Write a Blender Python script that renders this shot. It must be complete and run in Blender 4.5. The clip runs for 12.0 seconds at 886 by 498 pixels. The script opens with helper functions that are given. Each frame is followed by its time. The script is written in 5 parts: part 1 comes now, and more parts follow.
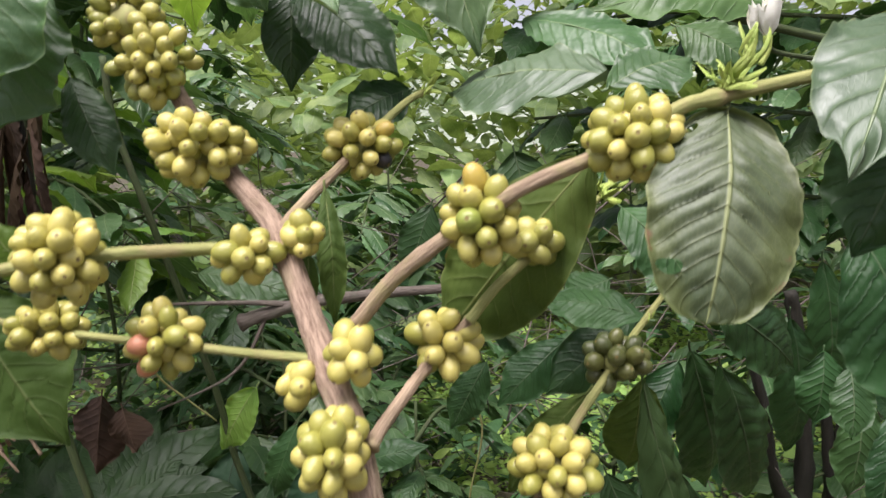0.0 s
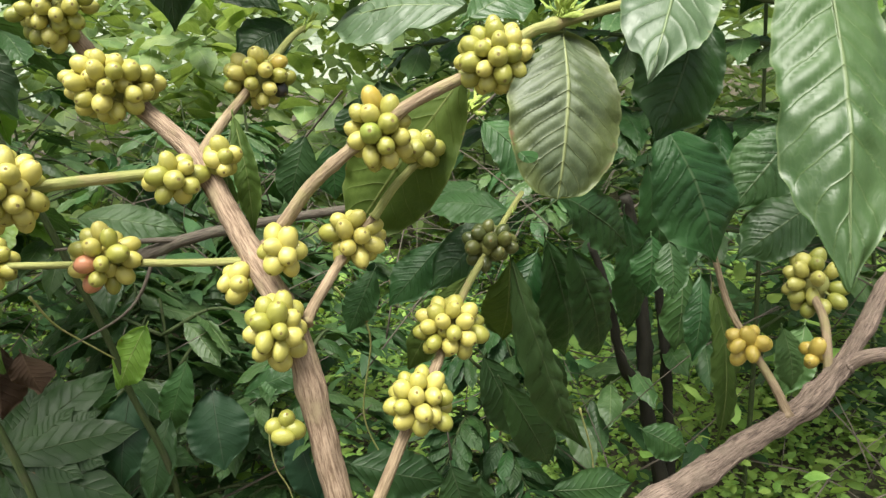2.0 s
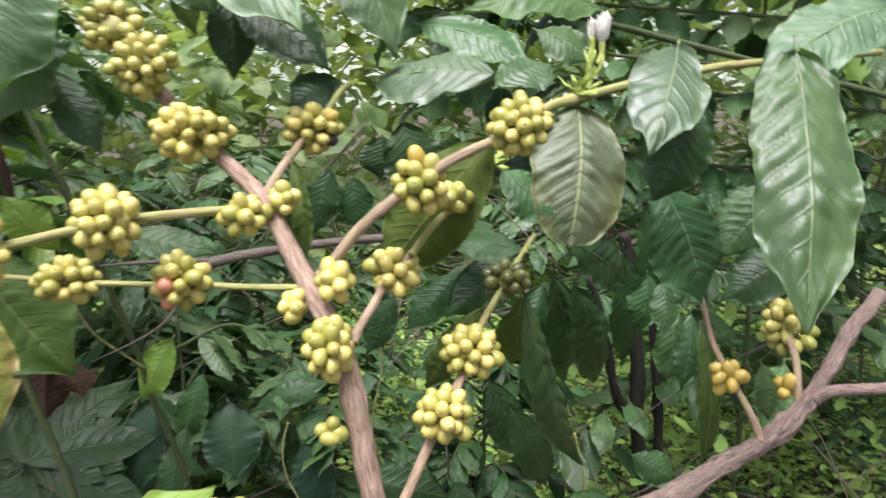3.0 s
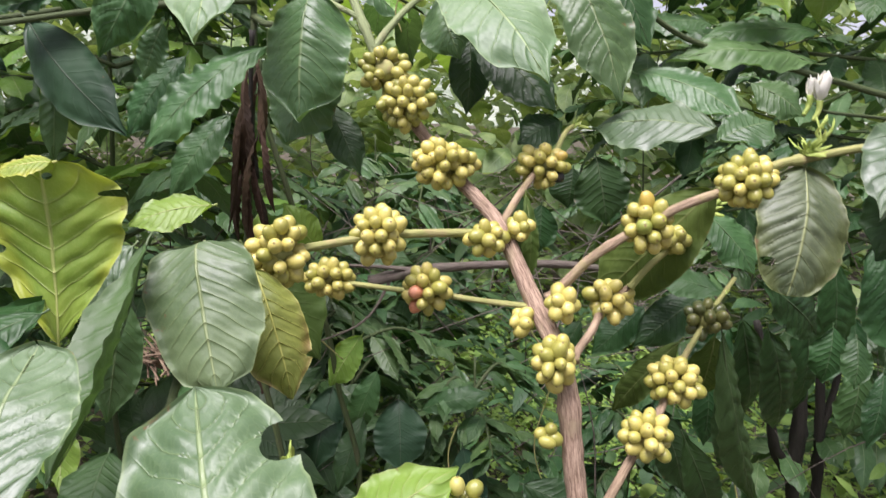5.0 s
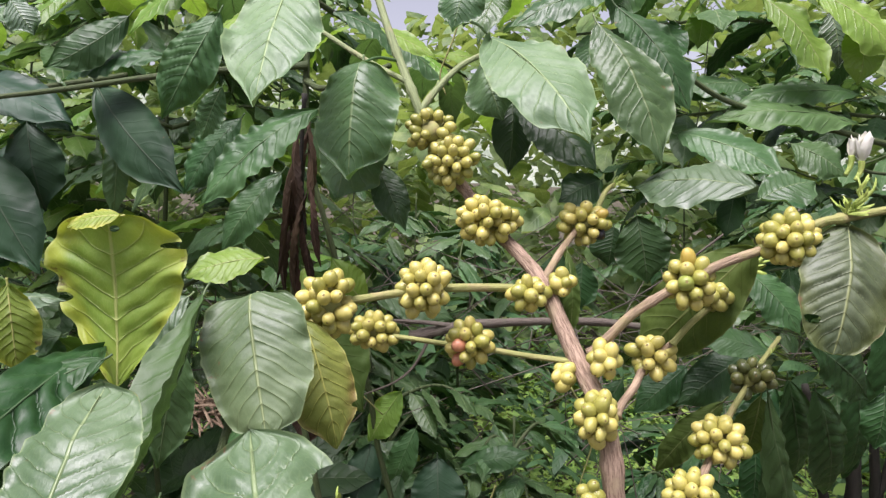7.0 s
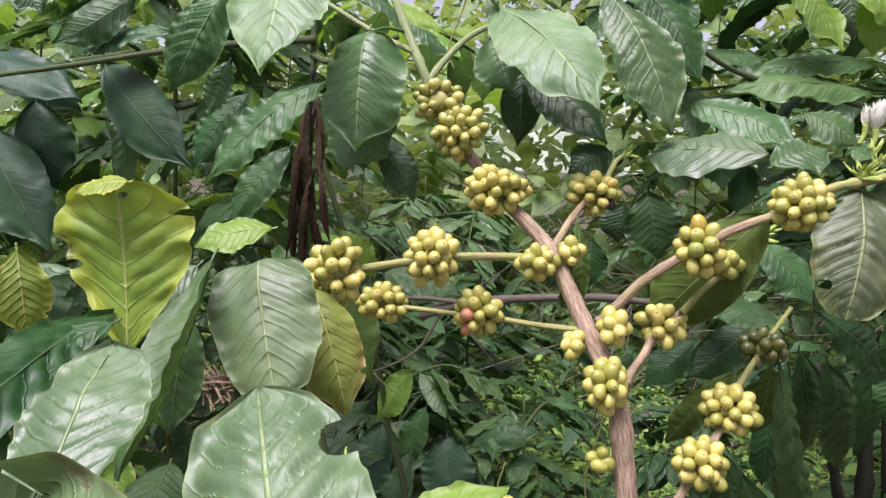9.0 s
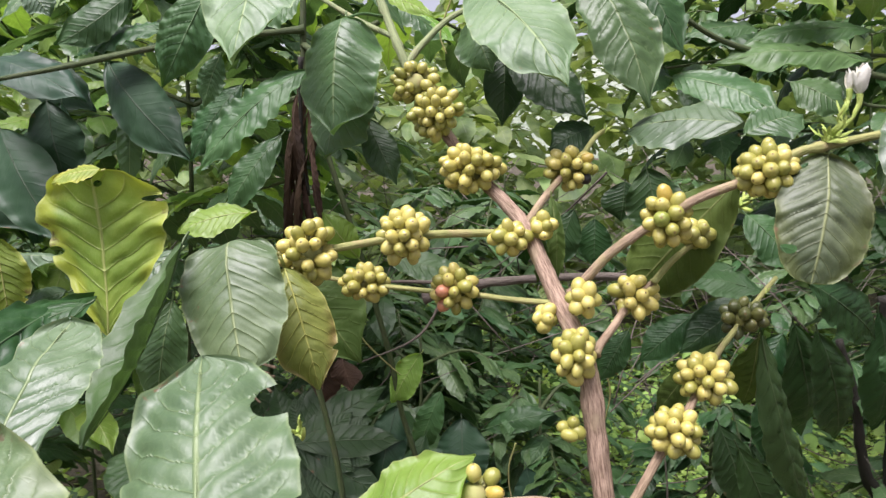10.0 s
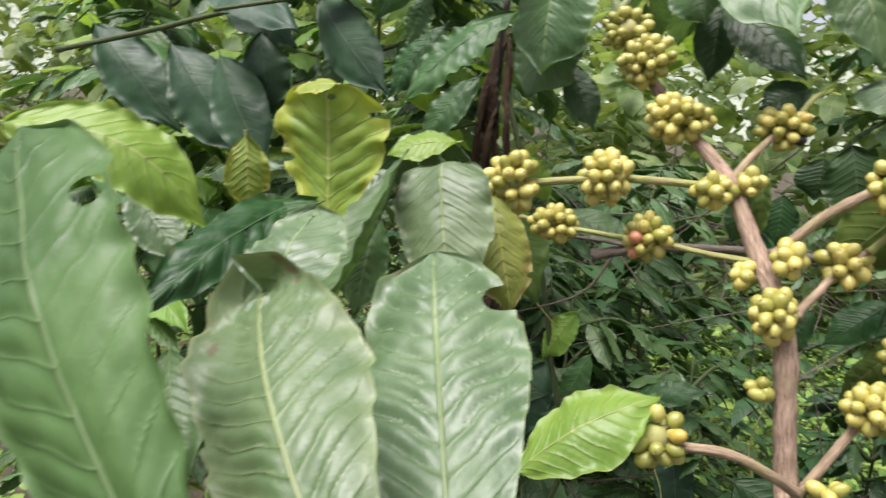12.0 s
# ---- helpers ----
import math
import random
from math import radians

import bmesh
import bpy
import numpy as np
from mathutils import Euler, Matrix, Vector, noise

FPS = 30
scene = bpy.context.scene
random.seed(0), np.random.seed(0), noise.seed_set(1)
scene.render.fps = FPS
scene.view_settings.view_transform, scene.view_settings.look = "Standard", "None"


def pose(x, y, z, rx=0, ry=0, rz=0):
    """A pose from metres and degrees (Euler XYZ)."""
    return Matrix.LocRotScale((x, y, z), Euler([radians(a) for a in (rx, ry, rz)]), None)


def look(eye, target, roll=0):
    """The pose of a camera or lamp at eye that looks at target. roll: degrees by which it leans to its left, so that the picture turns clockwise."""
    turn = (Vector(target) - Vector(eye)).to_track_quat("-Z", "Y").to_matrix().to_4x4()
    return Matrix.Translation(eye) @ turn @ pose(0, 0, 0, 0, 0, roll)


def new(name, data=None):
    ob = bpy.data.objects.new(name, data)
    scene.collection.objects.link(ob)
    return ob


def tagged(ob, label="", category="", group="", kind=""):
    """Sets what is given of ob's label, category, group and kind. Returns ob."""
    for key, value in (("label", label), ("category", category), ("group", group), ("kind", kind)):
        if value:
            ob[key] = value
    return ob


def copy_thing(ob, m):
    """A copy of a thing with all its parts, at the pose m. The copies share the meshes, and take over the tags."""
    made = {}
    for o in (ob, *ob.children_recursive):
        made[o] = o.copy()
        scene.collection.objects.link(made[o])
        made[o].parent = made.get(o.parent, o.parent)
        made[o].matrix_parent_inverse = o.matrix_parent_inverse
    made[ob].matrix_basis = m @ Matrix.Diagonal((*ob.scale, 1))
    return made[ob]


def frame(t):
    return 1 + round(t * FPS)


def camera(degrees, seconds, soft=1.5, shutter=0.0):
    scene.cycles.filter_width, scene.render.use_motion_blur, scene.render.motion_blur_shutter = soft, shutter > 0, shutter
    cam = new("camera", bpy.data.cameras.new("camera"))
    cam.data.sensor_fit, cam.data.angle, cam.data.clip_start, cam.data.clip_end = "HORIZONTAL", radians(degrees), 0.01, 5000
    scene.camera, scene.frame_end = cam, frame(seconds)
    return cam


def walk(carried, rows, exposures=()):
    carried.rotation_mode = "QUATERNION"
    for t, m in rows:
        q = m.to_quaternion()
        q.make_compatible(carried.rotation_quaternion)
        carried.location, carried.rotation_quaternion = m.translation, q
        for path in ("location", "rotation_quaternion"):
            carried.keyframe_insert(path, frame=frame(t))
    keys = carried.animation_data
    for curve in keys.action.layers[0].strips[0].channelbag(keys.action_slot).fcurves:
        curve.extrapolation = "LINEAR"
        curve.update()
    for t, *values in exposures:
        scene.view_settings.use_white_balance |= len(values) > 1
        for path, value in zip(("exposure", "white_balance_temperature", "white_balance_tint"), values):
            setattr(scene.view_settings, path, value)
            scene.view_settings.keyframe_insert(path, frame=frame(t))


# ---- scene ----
cam = camera(63.0, 12.0, soft=1.35, shutter=0.5)
PATH = [
    (0, (0.033, 0.021, 1.377), (-0.12, 1.997, 1.103), -0.3),
    (0.5, (-0.001, -0.002, 1.346), (-0.068, 1.982, 1.103), 0.8),
    (1, (-0.029, -0.022, 1.376), (0.017, 1.922, 0.909), -2.4),
    (1.5, (0.01, -0.049, 1.367), (0.001, 1.89, 0.879), -5.1),
    (2, (0.007, -0.066, 1.372), (0.238, 1.867, 0.914), -3.1),
    (2.5, (-0.006, -0.095, 1.382), (0.238, 1.825, 0.878), -3.3),
    (3, (-0.024, -0.137, 1.398), (0.221, 1.809, 1.005), -0.7),
    (3.5, (-0.047, -0.172, 1.41), (-0.111, 1.781, 0.983), 1.7),
    (5.3, (-0.101, -0.206, 1.418), (-0.272, 1.768, 1.124), 3.5),
    (5.5, (-0.102, -0.209, 1.42), (-0.326, 1.766, 1.196), 3.4),
    (6, (-0.098, -0.218, 1.427), (-0.356, 1.759, 1.267), 2.2),
    (6.5, (-0.097, -0.219, 1.418), (-0.355, 1.754, 1.219), 2.4),
    (7, (-0.1, -0.219, 1.415), (-0.347, 1.756, 1.22), 3.0),
    (8.8, (-0.099, -0.218, 1.402), (-0.356, 1.752, 1.17), 2.8),
    (9, (-0.098, -0.218, 1.4), (-0.37, 1.75, 1.167), 2.7),
    (9.5, (-0.078, -0.221, 1.394), (-0.394, 1.739, 1.151), 2.4),
    (10, (-0.042, -0.222, 1.392), (-0.414, 1.726, 1.131), 0.6),
    (10.5, (-0.001, -0.238, 1.4), (-0.503, 1.681, 1.149), -1.8),
    (11, (-0.019, -0.242, 1.392), (-0.627, 1.645, 1.127), 0.6),
    (11.5, (-0.052, -0.239, 1.376), (-0.689, 1.627, 1.041), 2.6),
    (12, (-0.08, -0.254, 1.363), (-0.813, 1.571, 0.997), 5.5),
]
EXPOSURES = [(0, 0.73, 6350, 22), (0.5, 0.65, 7200, 16), (1, 0.75, 7150, 17), (1.5, 0.81, 7300, 6), (2, 0.90, 6800, 5), (2.5, 0.99, 6250, 18), (3, 0.99, 6150, 23), (3.5, 0.96, 6250, 26),
             (6, 0.70, 6250, 25), (9.5, 0.73, 6250, 25), (11.5, 0.78, 6350, 22), (12, 0.72, 6450, 19)]
walk(cam, [(t, look(eye, target, roll)) for t, eye, target, roll in PATH], EXPOSURES)

# ---- world and light: overcast sky ----
world = bpy.data.worlds.new("overcast_sky")
scene.world = world
world.use_nodes = True
wn, wl = world.node_tree.nodes, world.node_tree.links
sky = wn.new("ShaderNodeTexSky")
sky.sky_type, sky.sun_disc = "NISHITA", False
sky.sun_elevation, sky.sun_rotation = radians(58), radians(200)
sky.air_density, sky.dust_density = 1.0, 1.5
tone = wn.new("ShaderNodeHueSaturation")
tone.inputs["Saturation"].default_value = 0.3
wl.new(sky.outputs[0], tone.inputs["Color"])
wl.new(tone.outputs[0], wn["Background"].inputs["Color"])
wn["Background"].inputs["Strength"].default_value = 0.085
sun = new("sun", bpy.data.lights.new("sun", "SUN"))
sun.data.energy, sun.data.angle, sun.data.color = 5.0, radians(38), (1.0, 0.97, 0.93)
sun.matrix_basis = look((-0.45, -0.95, 2.8), (0, 0, 0))


# ---- materials ----
def nodes_of(name):
    m = bpy.data.materials.new(name)
    m.use_nodes = True
    t = m.node_tree
    return m, t, t.nodes["Principled BSDF"]


def add(t, kind, **values):
    n = t.nodes.new(kind)
    for k, v in values.items():
        n.inputs[k].default_value = v
    return n


def math_node(t, op, a, b=None, c=None, clamp=False):
    n = t.nodes.new("ShaderNodeMath")
    n.operation, n.use_clamp = op, clamp
    for i, v in enumerate((a, b, c)):
        if v is None:
            continue
        if isinstance(v, (int, float)):
            n.inputs[i].default_value = v
        else:
            t.links.new(v, n.inputs[i])
    return n.outputs[0]


def ramp(t, value, lo, hi, a=0.0, b=1.0):
    n = t.nodes.new("ShaderNodeMapRange")
    n.interpolation_type = "SMOOTHSTEP"
    t.links.new(value, n.inputs["Value"])
    for k, v in (("From Min", lo), ("From Max", hi), ("To Min", a), ("To Max", b)):
        n.inputs[k].default_value = v
    return n.outputs[0]


def mix(t, fac, a, b):
    n = t.nodes.new("ShaderNodeMix")
    n.data_type = "RGBA"
    for key, v in ((0, fac), (6, a), (7, b)):
        if isinstance(v, (int, float)):
            n.inputs[key].default_value = v
        elif isinstance(v, tuple):
            n.inputs[key].default_value = (*v, 1)
        else:
            t.links.new(v, n.inputs[key])
    return n.outputs[2]


def noise_tex(t, scale, detail=3.0, rough=0.55, coords=None, w=None):
    n = add(t, "ShaderNodeTexNoise", Scale=scale, Detail=detail, Roughness=rough)
    if w is not None:
        n.noise_dimensions = "4D"
        t.links.new(w, n.inputs["W"])
    if coords is None:
        coords = t.nodes.new("ShaderNodeTexCoord").outputs["Object"]
    t.links.new(coords, n.inputs["Vector"])
    return n.outputs["Fac"]


def seed_of(t, island=False):
    if island:
        return t.nodes.new("ShaderNodeNewGeometry").outputs["Random Per Island"]
    return t.nodes.new("ShaderNodeObjectInfo").outputs["Random"]


VEINS, SLANT, CURVE = 10.0, 0.2, 1.12


def leaf_material(name, dark, light, vein, rough=0.4, damage=0.0, thin=0.3, glow=None, relief=0.42, island=False, spots=(0.16, 0.09, 0.03), veins=0.55, patch=None, spec=0.65):
    """Leaf blade: two greens in drifting patches, a pale midrib and side veins, brown damage, light coming through."""
    rough += 0.07
    m, t, b = nodes_of(name)
    uv = t.nodes.new("ShaderNodeUVMap").outputs[0]
    sep = t.nodes.new("ShaderNodeSeparateXYZ")
    t.links.new(uv, sep.inputs[0])
    u = math_node(t, "ABSOLUTE", math_node(t, "MULTIPLY_ADD", sep.outputs[0], 2.0, -1.0))
    v = sep.outputs[1]
    seed = seed_of(t, island)
    w = math_node(t, "MULTIPLY", seed, 37.0)
    drift = noise_tex(t, 14.0, 2.0, w=w)
    fine = noise_tex(t, 160.0, 4.0, 0.65, w=w)
    run = math_node(t, "MULTIPLY", math_node(t, "SUBTRACT", v, math_node(t, "MULTIPLY", math_node(t, "POWER", u, CURVE), SLANT)), VEINS)
    near = math_node(t, "ABSOLUTE", math_node(t, "SUBTRACT", math_node(t, "FRACT", run), 0.5))
    side = math_node(t, "MULTIPLY", ramp(t, near, 0.452, 0.495), ramp(t, u, 0.5, 0.95, 1.0, 0.12))
    rib = ramp(t, u, 0.012, 0.042, 1.0, 0.0)
    pillow = math_node(t, "MULTIPLY", math_node(t, "POWER", math_node(t, "MULTIPLY", near, 2.0), 3.0), ramp(t, u, 0.45, 1.0, 1.0, 0.15))
    mesh_v = add(t, "ShaderNodeTexVoronoi", Scale=26.0)
    mesh_v.feature = "DISTANCE_TO_EDGE"
    t.links.new(uv, mesh_v.inputs["Vector"])
    net = ramp(t, mesh_v.outputs["Distance"], 0.0, 0.09, 1.0, 0.0)
    blade = mix(t, ramp(t, drift, 0.3, 0.72), dark, light)
    blade = mix(t, math_node(t, "MULTIPLY", ramp(t, fine, 0.35, 0.75), 0.3), blade, light)
    if patch:
        spread = noise_tex(t, 30.0, 3.0, w=w)
        edge = math_node(t, "ADD", spread, math_node(t, "MULTIPLY", math_node(t, "SUBTRACT", u, 0.6), 0.5))
        blade = mix(t, ramp(t, edge, 0.45, 0.75), blade, patch)
    blade = mix(t, math_node(t, "MULTIPLY", net, 0.12), blade, vein)
    blade = mix(t, math_node(t, "MULTIPLY", side, veins), blade, vein)
    blade = mix(t, math_node(t, "MULTIPLY", rib, 0.85), blade, vein)
    if damage:
        rot = noise_tex(t, 42.0, 5.0, 0.7, w=w)
        rot = math_node(t, "ADD", rot, math_node(t, "MULTIPLY", math_node(t, "POWER", u, 4.0), 0.12))
        blade = mix(t, ramp(t, rot, 0.74 - damage * 0.2, 0.80 - damage * 0.2), blade, spots)
    blade = mix(t, ramp(t, u, 0.955, 0.985, 0.0, 0.5), blade, vein)
    hsv = t.nodes.new("ShaderNodeHueSaturation")
    t.links.new(blade, hsv.inputs["Color"])
    t.links.new(ramp(t, seed, 0.0, 1.0, 0.84, 1.16), hsv.inputs["Value"])
    t.links.new(ramp(t, math_node(t, "FRACT", math_node(t, "MULTIPLY", seed, 7.3)), 0.0, 1.0, 0.485, 0.512), hsv.inputs["Hue"])
    colour = hsv.outputs[0]
    t.links.new(colour, b.inputs["Base Color"])
    t.links.new(math_node(t, "ADD", ramp(t, fine, 0.2, 0.8, rough - 0.06, rough + 0.06), ramp(t, drift, 0.35, 0.7, 0.0, 0.12)), b.inputs["Roughness"])
    b.inputs["Specular IOR Level"].default_value = spec
    height = math_node(t, "ADD", math_node(t, "MULTIPLY", side, -0.6), math_node(t, "MULTIPLY", rib, -1.0))
    height = math_node(t, "ADD", height, math_node(t, "MULTIPLY", net, -0.05))
    height = math_node(t, "ADD", height, math_node(t, "MULTIPLY", pillow, -1.5))
    height = math_node(t, "ADD", height, math_node(t, "MULTIPLY", fine, 0.2))
    height = math_node(t, "ADD", height, math_node(t, "MULTIPLY", noise_tex(t, 330.0, 2.0, 0.5, w=w), 0.2))
    bump = add(t, "ShaderNodeBump", Strength=relief, Distance=0.0014)
    t.links.new(height, bump.inputs["Height"])
    t.links.new(bump.outputs[0], b.inputs["Normal"])
    trans = t.nodes.new("ShaderNodeBsdfTranslucent")
    t.links.new(mix(t, 0.55, colour, glow or (light[0] * 1.6, light[1] * 1.5, light[2] * 0.6)), trans.inputs["Color"])
    both = add(t, "ShaderNodeMixShader", Fac=thin)
    t.links.new(b.outputs[0], both.inputs[1])
    t.links.new(trans.outputs[0], both.inputs[2])
    t.links.new(both.outputs[0], t.nodes["Material Output"].inputs["Surface"])
    return m


LEAF = leaf_material("leaf_green", (0.036, 0.094, 0.026), (0.078, 0.160, 0.052), (0.18, 0.26, 0.11), 0.34, 0.12, veins=0.4)
# mature dark green, lowered further to carry some of the deep shade
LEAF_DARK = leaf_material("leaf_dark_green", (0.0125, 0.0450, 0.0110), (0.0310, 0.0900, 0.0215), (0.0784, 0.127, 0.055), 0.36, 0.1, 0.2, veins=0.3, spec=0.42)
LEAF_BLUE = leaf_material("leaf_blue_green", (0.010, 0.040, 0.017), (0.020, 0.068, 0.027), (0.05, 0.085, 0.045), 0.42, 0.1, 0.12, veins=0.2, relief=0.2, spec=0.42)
LEAF_PALE = leaf_material("leaf_pale_green", (0.032, 0.082, 0.028), (0.066, 0.132, 0.050), (0.17, 0.25, 0.10), 0.41, 0.2, 0.12, veins=0.35, relief=0.55, spec=1.0)
LEAF_WITHERED = leaf_material("leaf_withered", (0.04, 0.098, 0.032), (0.085, 0.16, 0.058), (0.24, 0.32, 0.13), 0.40, 0.45, 0.15, veins=0.4, patch=(0.12, 0.185, 0.075), spots=(0.10, 0.085, 0.035), spec=0.9, relief=0.5)
LEAF_MID = leaf_material("leaf_middle_green", (0.032, 0.086, 0.024), (0.066, 0.145, 0.042), (0.12, 0.19, 0.08), 0.36, 0.15, 0.25, veins=0.3, spec=0.42)
LEAF_SOFT = leaf_material("leaf_soft_green", (0.058, 0.118, 0.04), (0.12, 0.195, 0.078), (0.24, 0.32, 0.13), 0.46, 0.2, 0.15, veins=0.45, relief=0.5, spec=0.8)
LEAF_DUSTY = leaf_material("leaf_dusty", (0.05, 0.09, 0.034), (0.10, 0.14, 0.066), (0.28, 0.34, 0.14), 0.44, 0.3, 0.15, patch=(0.09, 0.13, 0.034), veins=0.35, relief=0.5, spec=0.7)
LEAF_YOUNG = leaf_material("leaf_young_green", (0.11, 0.24, 0.028), (0.19, 0.345, 0.05), (0.336, 0.412, 0.144), 0.36, 0.08, 0.4)
LEAF_YELLOW = leaf_material("leaf_yellowing", (0.13, 0.225, 0.025), (0.25, 0.335, 0.042), (0.42, 0.45, 0.14), 0.42, 0.35, 0.26, spots=(0.12, 0.08, 0.02), patch=(0.29, 0.33, 0.03), veins=0.5, spec=0.55, relief=0.6)
LEAF_AMBER = leaf_material("leaf_amber", (0.085, 0.13, 0.02), (0.19, 0.21, 0.035), (0.44, 0.43, 0.11), 0.38, 0.35, 0.25, patch=(0.15, 0.10, 0.028), veins=0.9, relief=0.6)
LEAF_OLIVE = leaf_material("leaf_olive_underside", (0.036, 0.072, 0.013), (0.07, 0.118, 0.022), (0.15, 0.19, 0.06), 0.5, 0.15, 0.32, veins=0.4, spec=0.25)
LEAF_DEAD = leaf_material("leaf_dead", (0.02, 0.011, 0.006), (0.07, 0.042, 0.024), (0.08, 0.052, 0.03), 0.7, 0.0, 0.1, spec=0.3)
LEAF_FAR = leaf_material("leaf_far", (0.07, 0.14, 0.04), (0.23, 0.325, 0.11), (0.30, 0.36, 0.2), 0.45, 0.0, 0.42, island=True, spec=0.5)
LEAF_HERB = leaf_material("leaf_herb", (0.11, 0.22, 0.035), (0.29, 0.44, 0.10), (0.24, 0.36, 0.12), 0.5, 0.0, 0.35, island=True, spec=0.4)
# shrub greens lowered so that the undergrowth's shade sits in the colour
LEAF_SHADE = leaf_material("leaf_darkened_for_shade", (0.018, 0.055, 0.018), (0.05, 0.12, 0.036), (0.075, 0.13, 0.05), 0.45, 0.0, 0.25, island=True, spec=0.35)


def bark_material(name, a, b_col, c, scale=60.0, stretch=(1.0, 0.09, 1.0)):
    """Fibrous bark with long cracks, flakes and paler patches."""
    m, t, b = nodes_of(name)
    uv = t.nodes.new("ShaderNodeUVMap").outputs[0]
    mp = t.nodes.new("ShaderNodeMapping")
    mp.inputs["Scale"].default_value = stretch
    t.links.new(uv, mp.inputs[0])
    crack = noise_tex(t, scale, 6.0, 0.7, mp.outputs[0])
    blot = noise_tex(t, 45.0, 4.0, 0.6)
    fleck = noise_tex(t, 420.0, 3.0, 0.6)
    col = mix(t, ramp(t, crack, 0.36, 0.64), a, b_col)
    col = mix(t, ramp(t, blot, 0.5, 0.7, 0.0, 0.7), col, c)
    col = mix(t, ramp(t, fleck, 0.6, 0.75, 0.0, 0.4), col, a)
    t.links.new(col, b.inputs["Base Color"])
    b.inputs["Roughness"].default_value = 0.75
    bump = add(t, "ShaderNodeBump", Strength=0.9, Distance=0.002)
    t.links.new(math_node(t, "ADD", crack, math_node(t, "MULTIPLY", fleck, 0.08)), bump.inputs["Height"])
    t.links.new(bump.outputs[0], b.inputs["Normal"])
    return m


BARK = bark_material("bark_pinkish_brown", (0.16, 0.10, 0.064), (0.48, 0.35, 0.25), (0.42, 0.335, 0.205), 52.0, (1.0, 0.1, 1.0))
BARK_WOODY = bark_material("bark_woody_brown", (0.075, 0.05, 0.038), (0.33, 0.245, 0.195), (0.22, 0.17, 0.13), 70.0, (1.0, 0.1, 1.0))
STEM_GREEN = bark_material("bark_green_stem", (0.15, 0.19, 0.08), (0.24, 0.29, 0.13), (0.27, 0.25, 0.13), 30)
TWIG = bark_material("bark_young_twig", (0.20, 0.14, 0.085), (0.40, 0.30, 0.195), (0.30, 0.27, 0.11), 40)
TWIG_GREEN = bark_material("bark_green_twig", (0.20, 0.22, 0.06), (0.34, 0.34, 0.12), (0.34, 0.26, 0.13), 30)
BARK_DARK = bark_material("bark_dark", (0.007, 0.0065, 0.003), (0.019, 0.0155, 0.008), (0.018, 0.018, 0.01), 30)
# darker copy of the green twig bark, with shade put into its colour
TWIG_SHADE = bark_material("bark_shaded_green_twig", (0.03, 0.05, 0.012), (0.065, 0.095, 0.026), (0.06, 0.066, 0.028), 30)
BARK_GREY = bark_material("bark_grey_brown", (0.07, 0.055, 0.045), (0.17, 0.14, 0.11), (0.12, 0.12, 0.08), 40)


def berry_material(name, a, b_col, blush=None):
    m, t, b = nodes_of(name)
    seed = seed_of(t)
    w = math_node(t, "MULTIPLY", seed, 53.0)
    patch = noise_tex(t, 110.0, 3.0, w=w)
    speck = noise_tex(t, 900.0, 3.0, 0.6, w=w)
    col = mix(t, ramp(t, math_node(t, "ADD", math_node(t, "MULTIPLY", patch, 0.6), math_node(t, "MULTIPLY", seed, 0.5)), 0.25, 0.8), a, b_col)
    col = mix(t, ramp(t, speck, 0.62, 0.75, 0.0, 0.35), col, (0.26, 0.17, 0.03))
    if blush:
        col = mix(t, ramp(t, noise_tex(t, 60.0, 2.0, w=w), 0.4, 0.6), col, blush)
    t.links.new(col, b.inputs["Base Color"])
    t.links.new(ramp(t, patch, 0.2, 0.8, 0.25, 0.42), b.inputs["Roughness"])
    b.inputs["Specular IOR Level"].default_value = 0.65
    b.inputs["Subsurface Weight"].default_value = 0.05
    b.inputs["Subsurface Radius"].default_value = (0.004, 0.004, 0.001)
    bump = add(t, "ShaderNodeBump", Strength=0.25, Distance=0.0006)
    t.links.new(math_node(t, "ADD", patch, math_node(t, "MULTIPLY", speck, 0.2)), bump.inputs["Height"])
    t.links.new(bump.outputs[0], b.inputs["Normal"])
    return m


BERRY = berry_material("berry_yellow_green", (0.262, 0.266, 0.048), (0.51, 0.45, 0.12))
BERRY_GREEN = berry_material("berry_green", (0.13, 0.19, 0.03), (0.28, 0.32, 0.06))
BERRY_OLIVE = berry_material("berry_olive", (0.215, 0.232, 0.042), (0.425, 0.395, 0.105))
BERRY_DARK = berry_material("berry_dark_olive", (0.055, 0.072, 0.018), (0.12, 0.13, 0.032))
BERRY_PINK = berry_material("berry_pink", (0.52, 0.21, 0.11), (0.58, 0.27, 0.15))
BERRY_ORANGE = berry_material("berry_orange", (0.38, 0.32, 0.05), (0.49, 0.41, 0.10), (0.46, 0.31, 0.06))
BERRY_SPOILT = berry_material("berry_black", (0.012, 0.01, 0.01), (0.03, 0.025, 0.02))


def plain_material(name, a, b_col, scale, rough, thin=0.0):
    m, t, b = nodes_of(name)
    big = noise_tex(t, scale, 4.0, 0.6)
    small = noise_tex(t, scale * 9, 4.0, 0.6)
    col = mix(t, ramp(t, math_node(t, "MULTIPLY_ADD", small, 0.4, math_node(t, "MULTIPLY", big, 0.6)), 0.35, 0.65), a, b_col)
    t.links.new(col, b.inputs["Base Color"])
    b.inputs["Roughness"].default_value = rough
    bump = add(t, "ShaderNodeBump", Strength=0.5, Distance=0.3 / scale)
    t.links.new(small, bump.inputs["Height"])
    t.links.new(bump.outputs[0], b.inputs["Normal"])
    return m


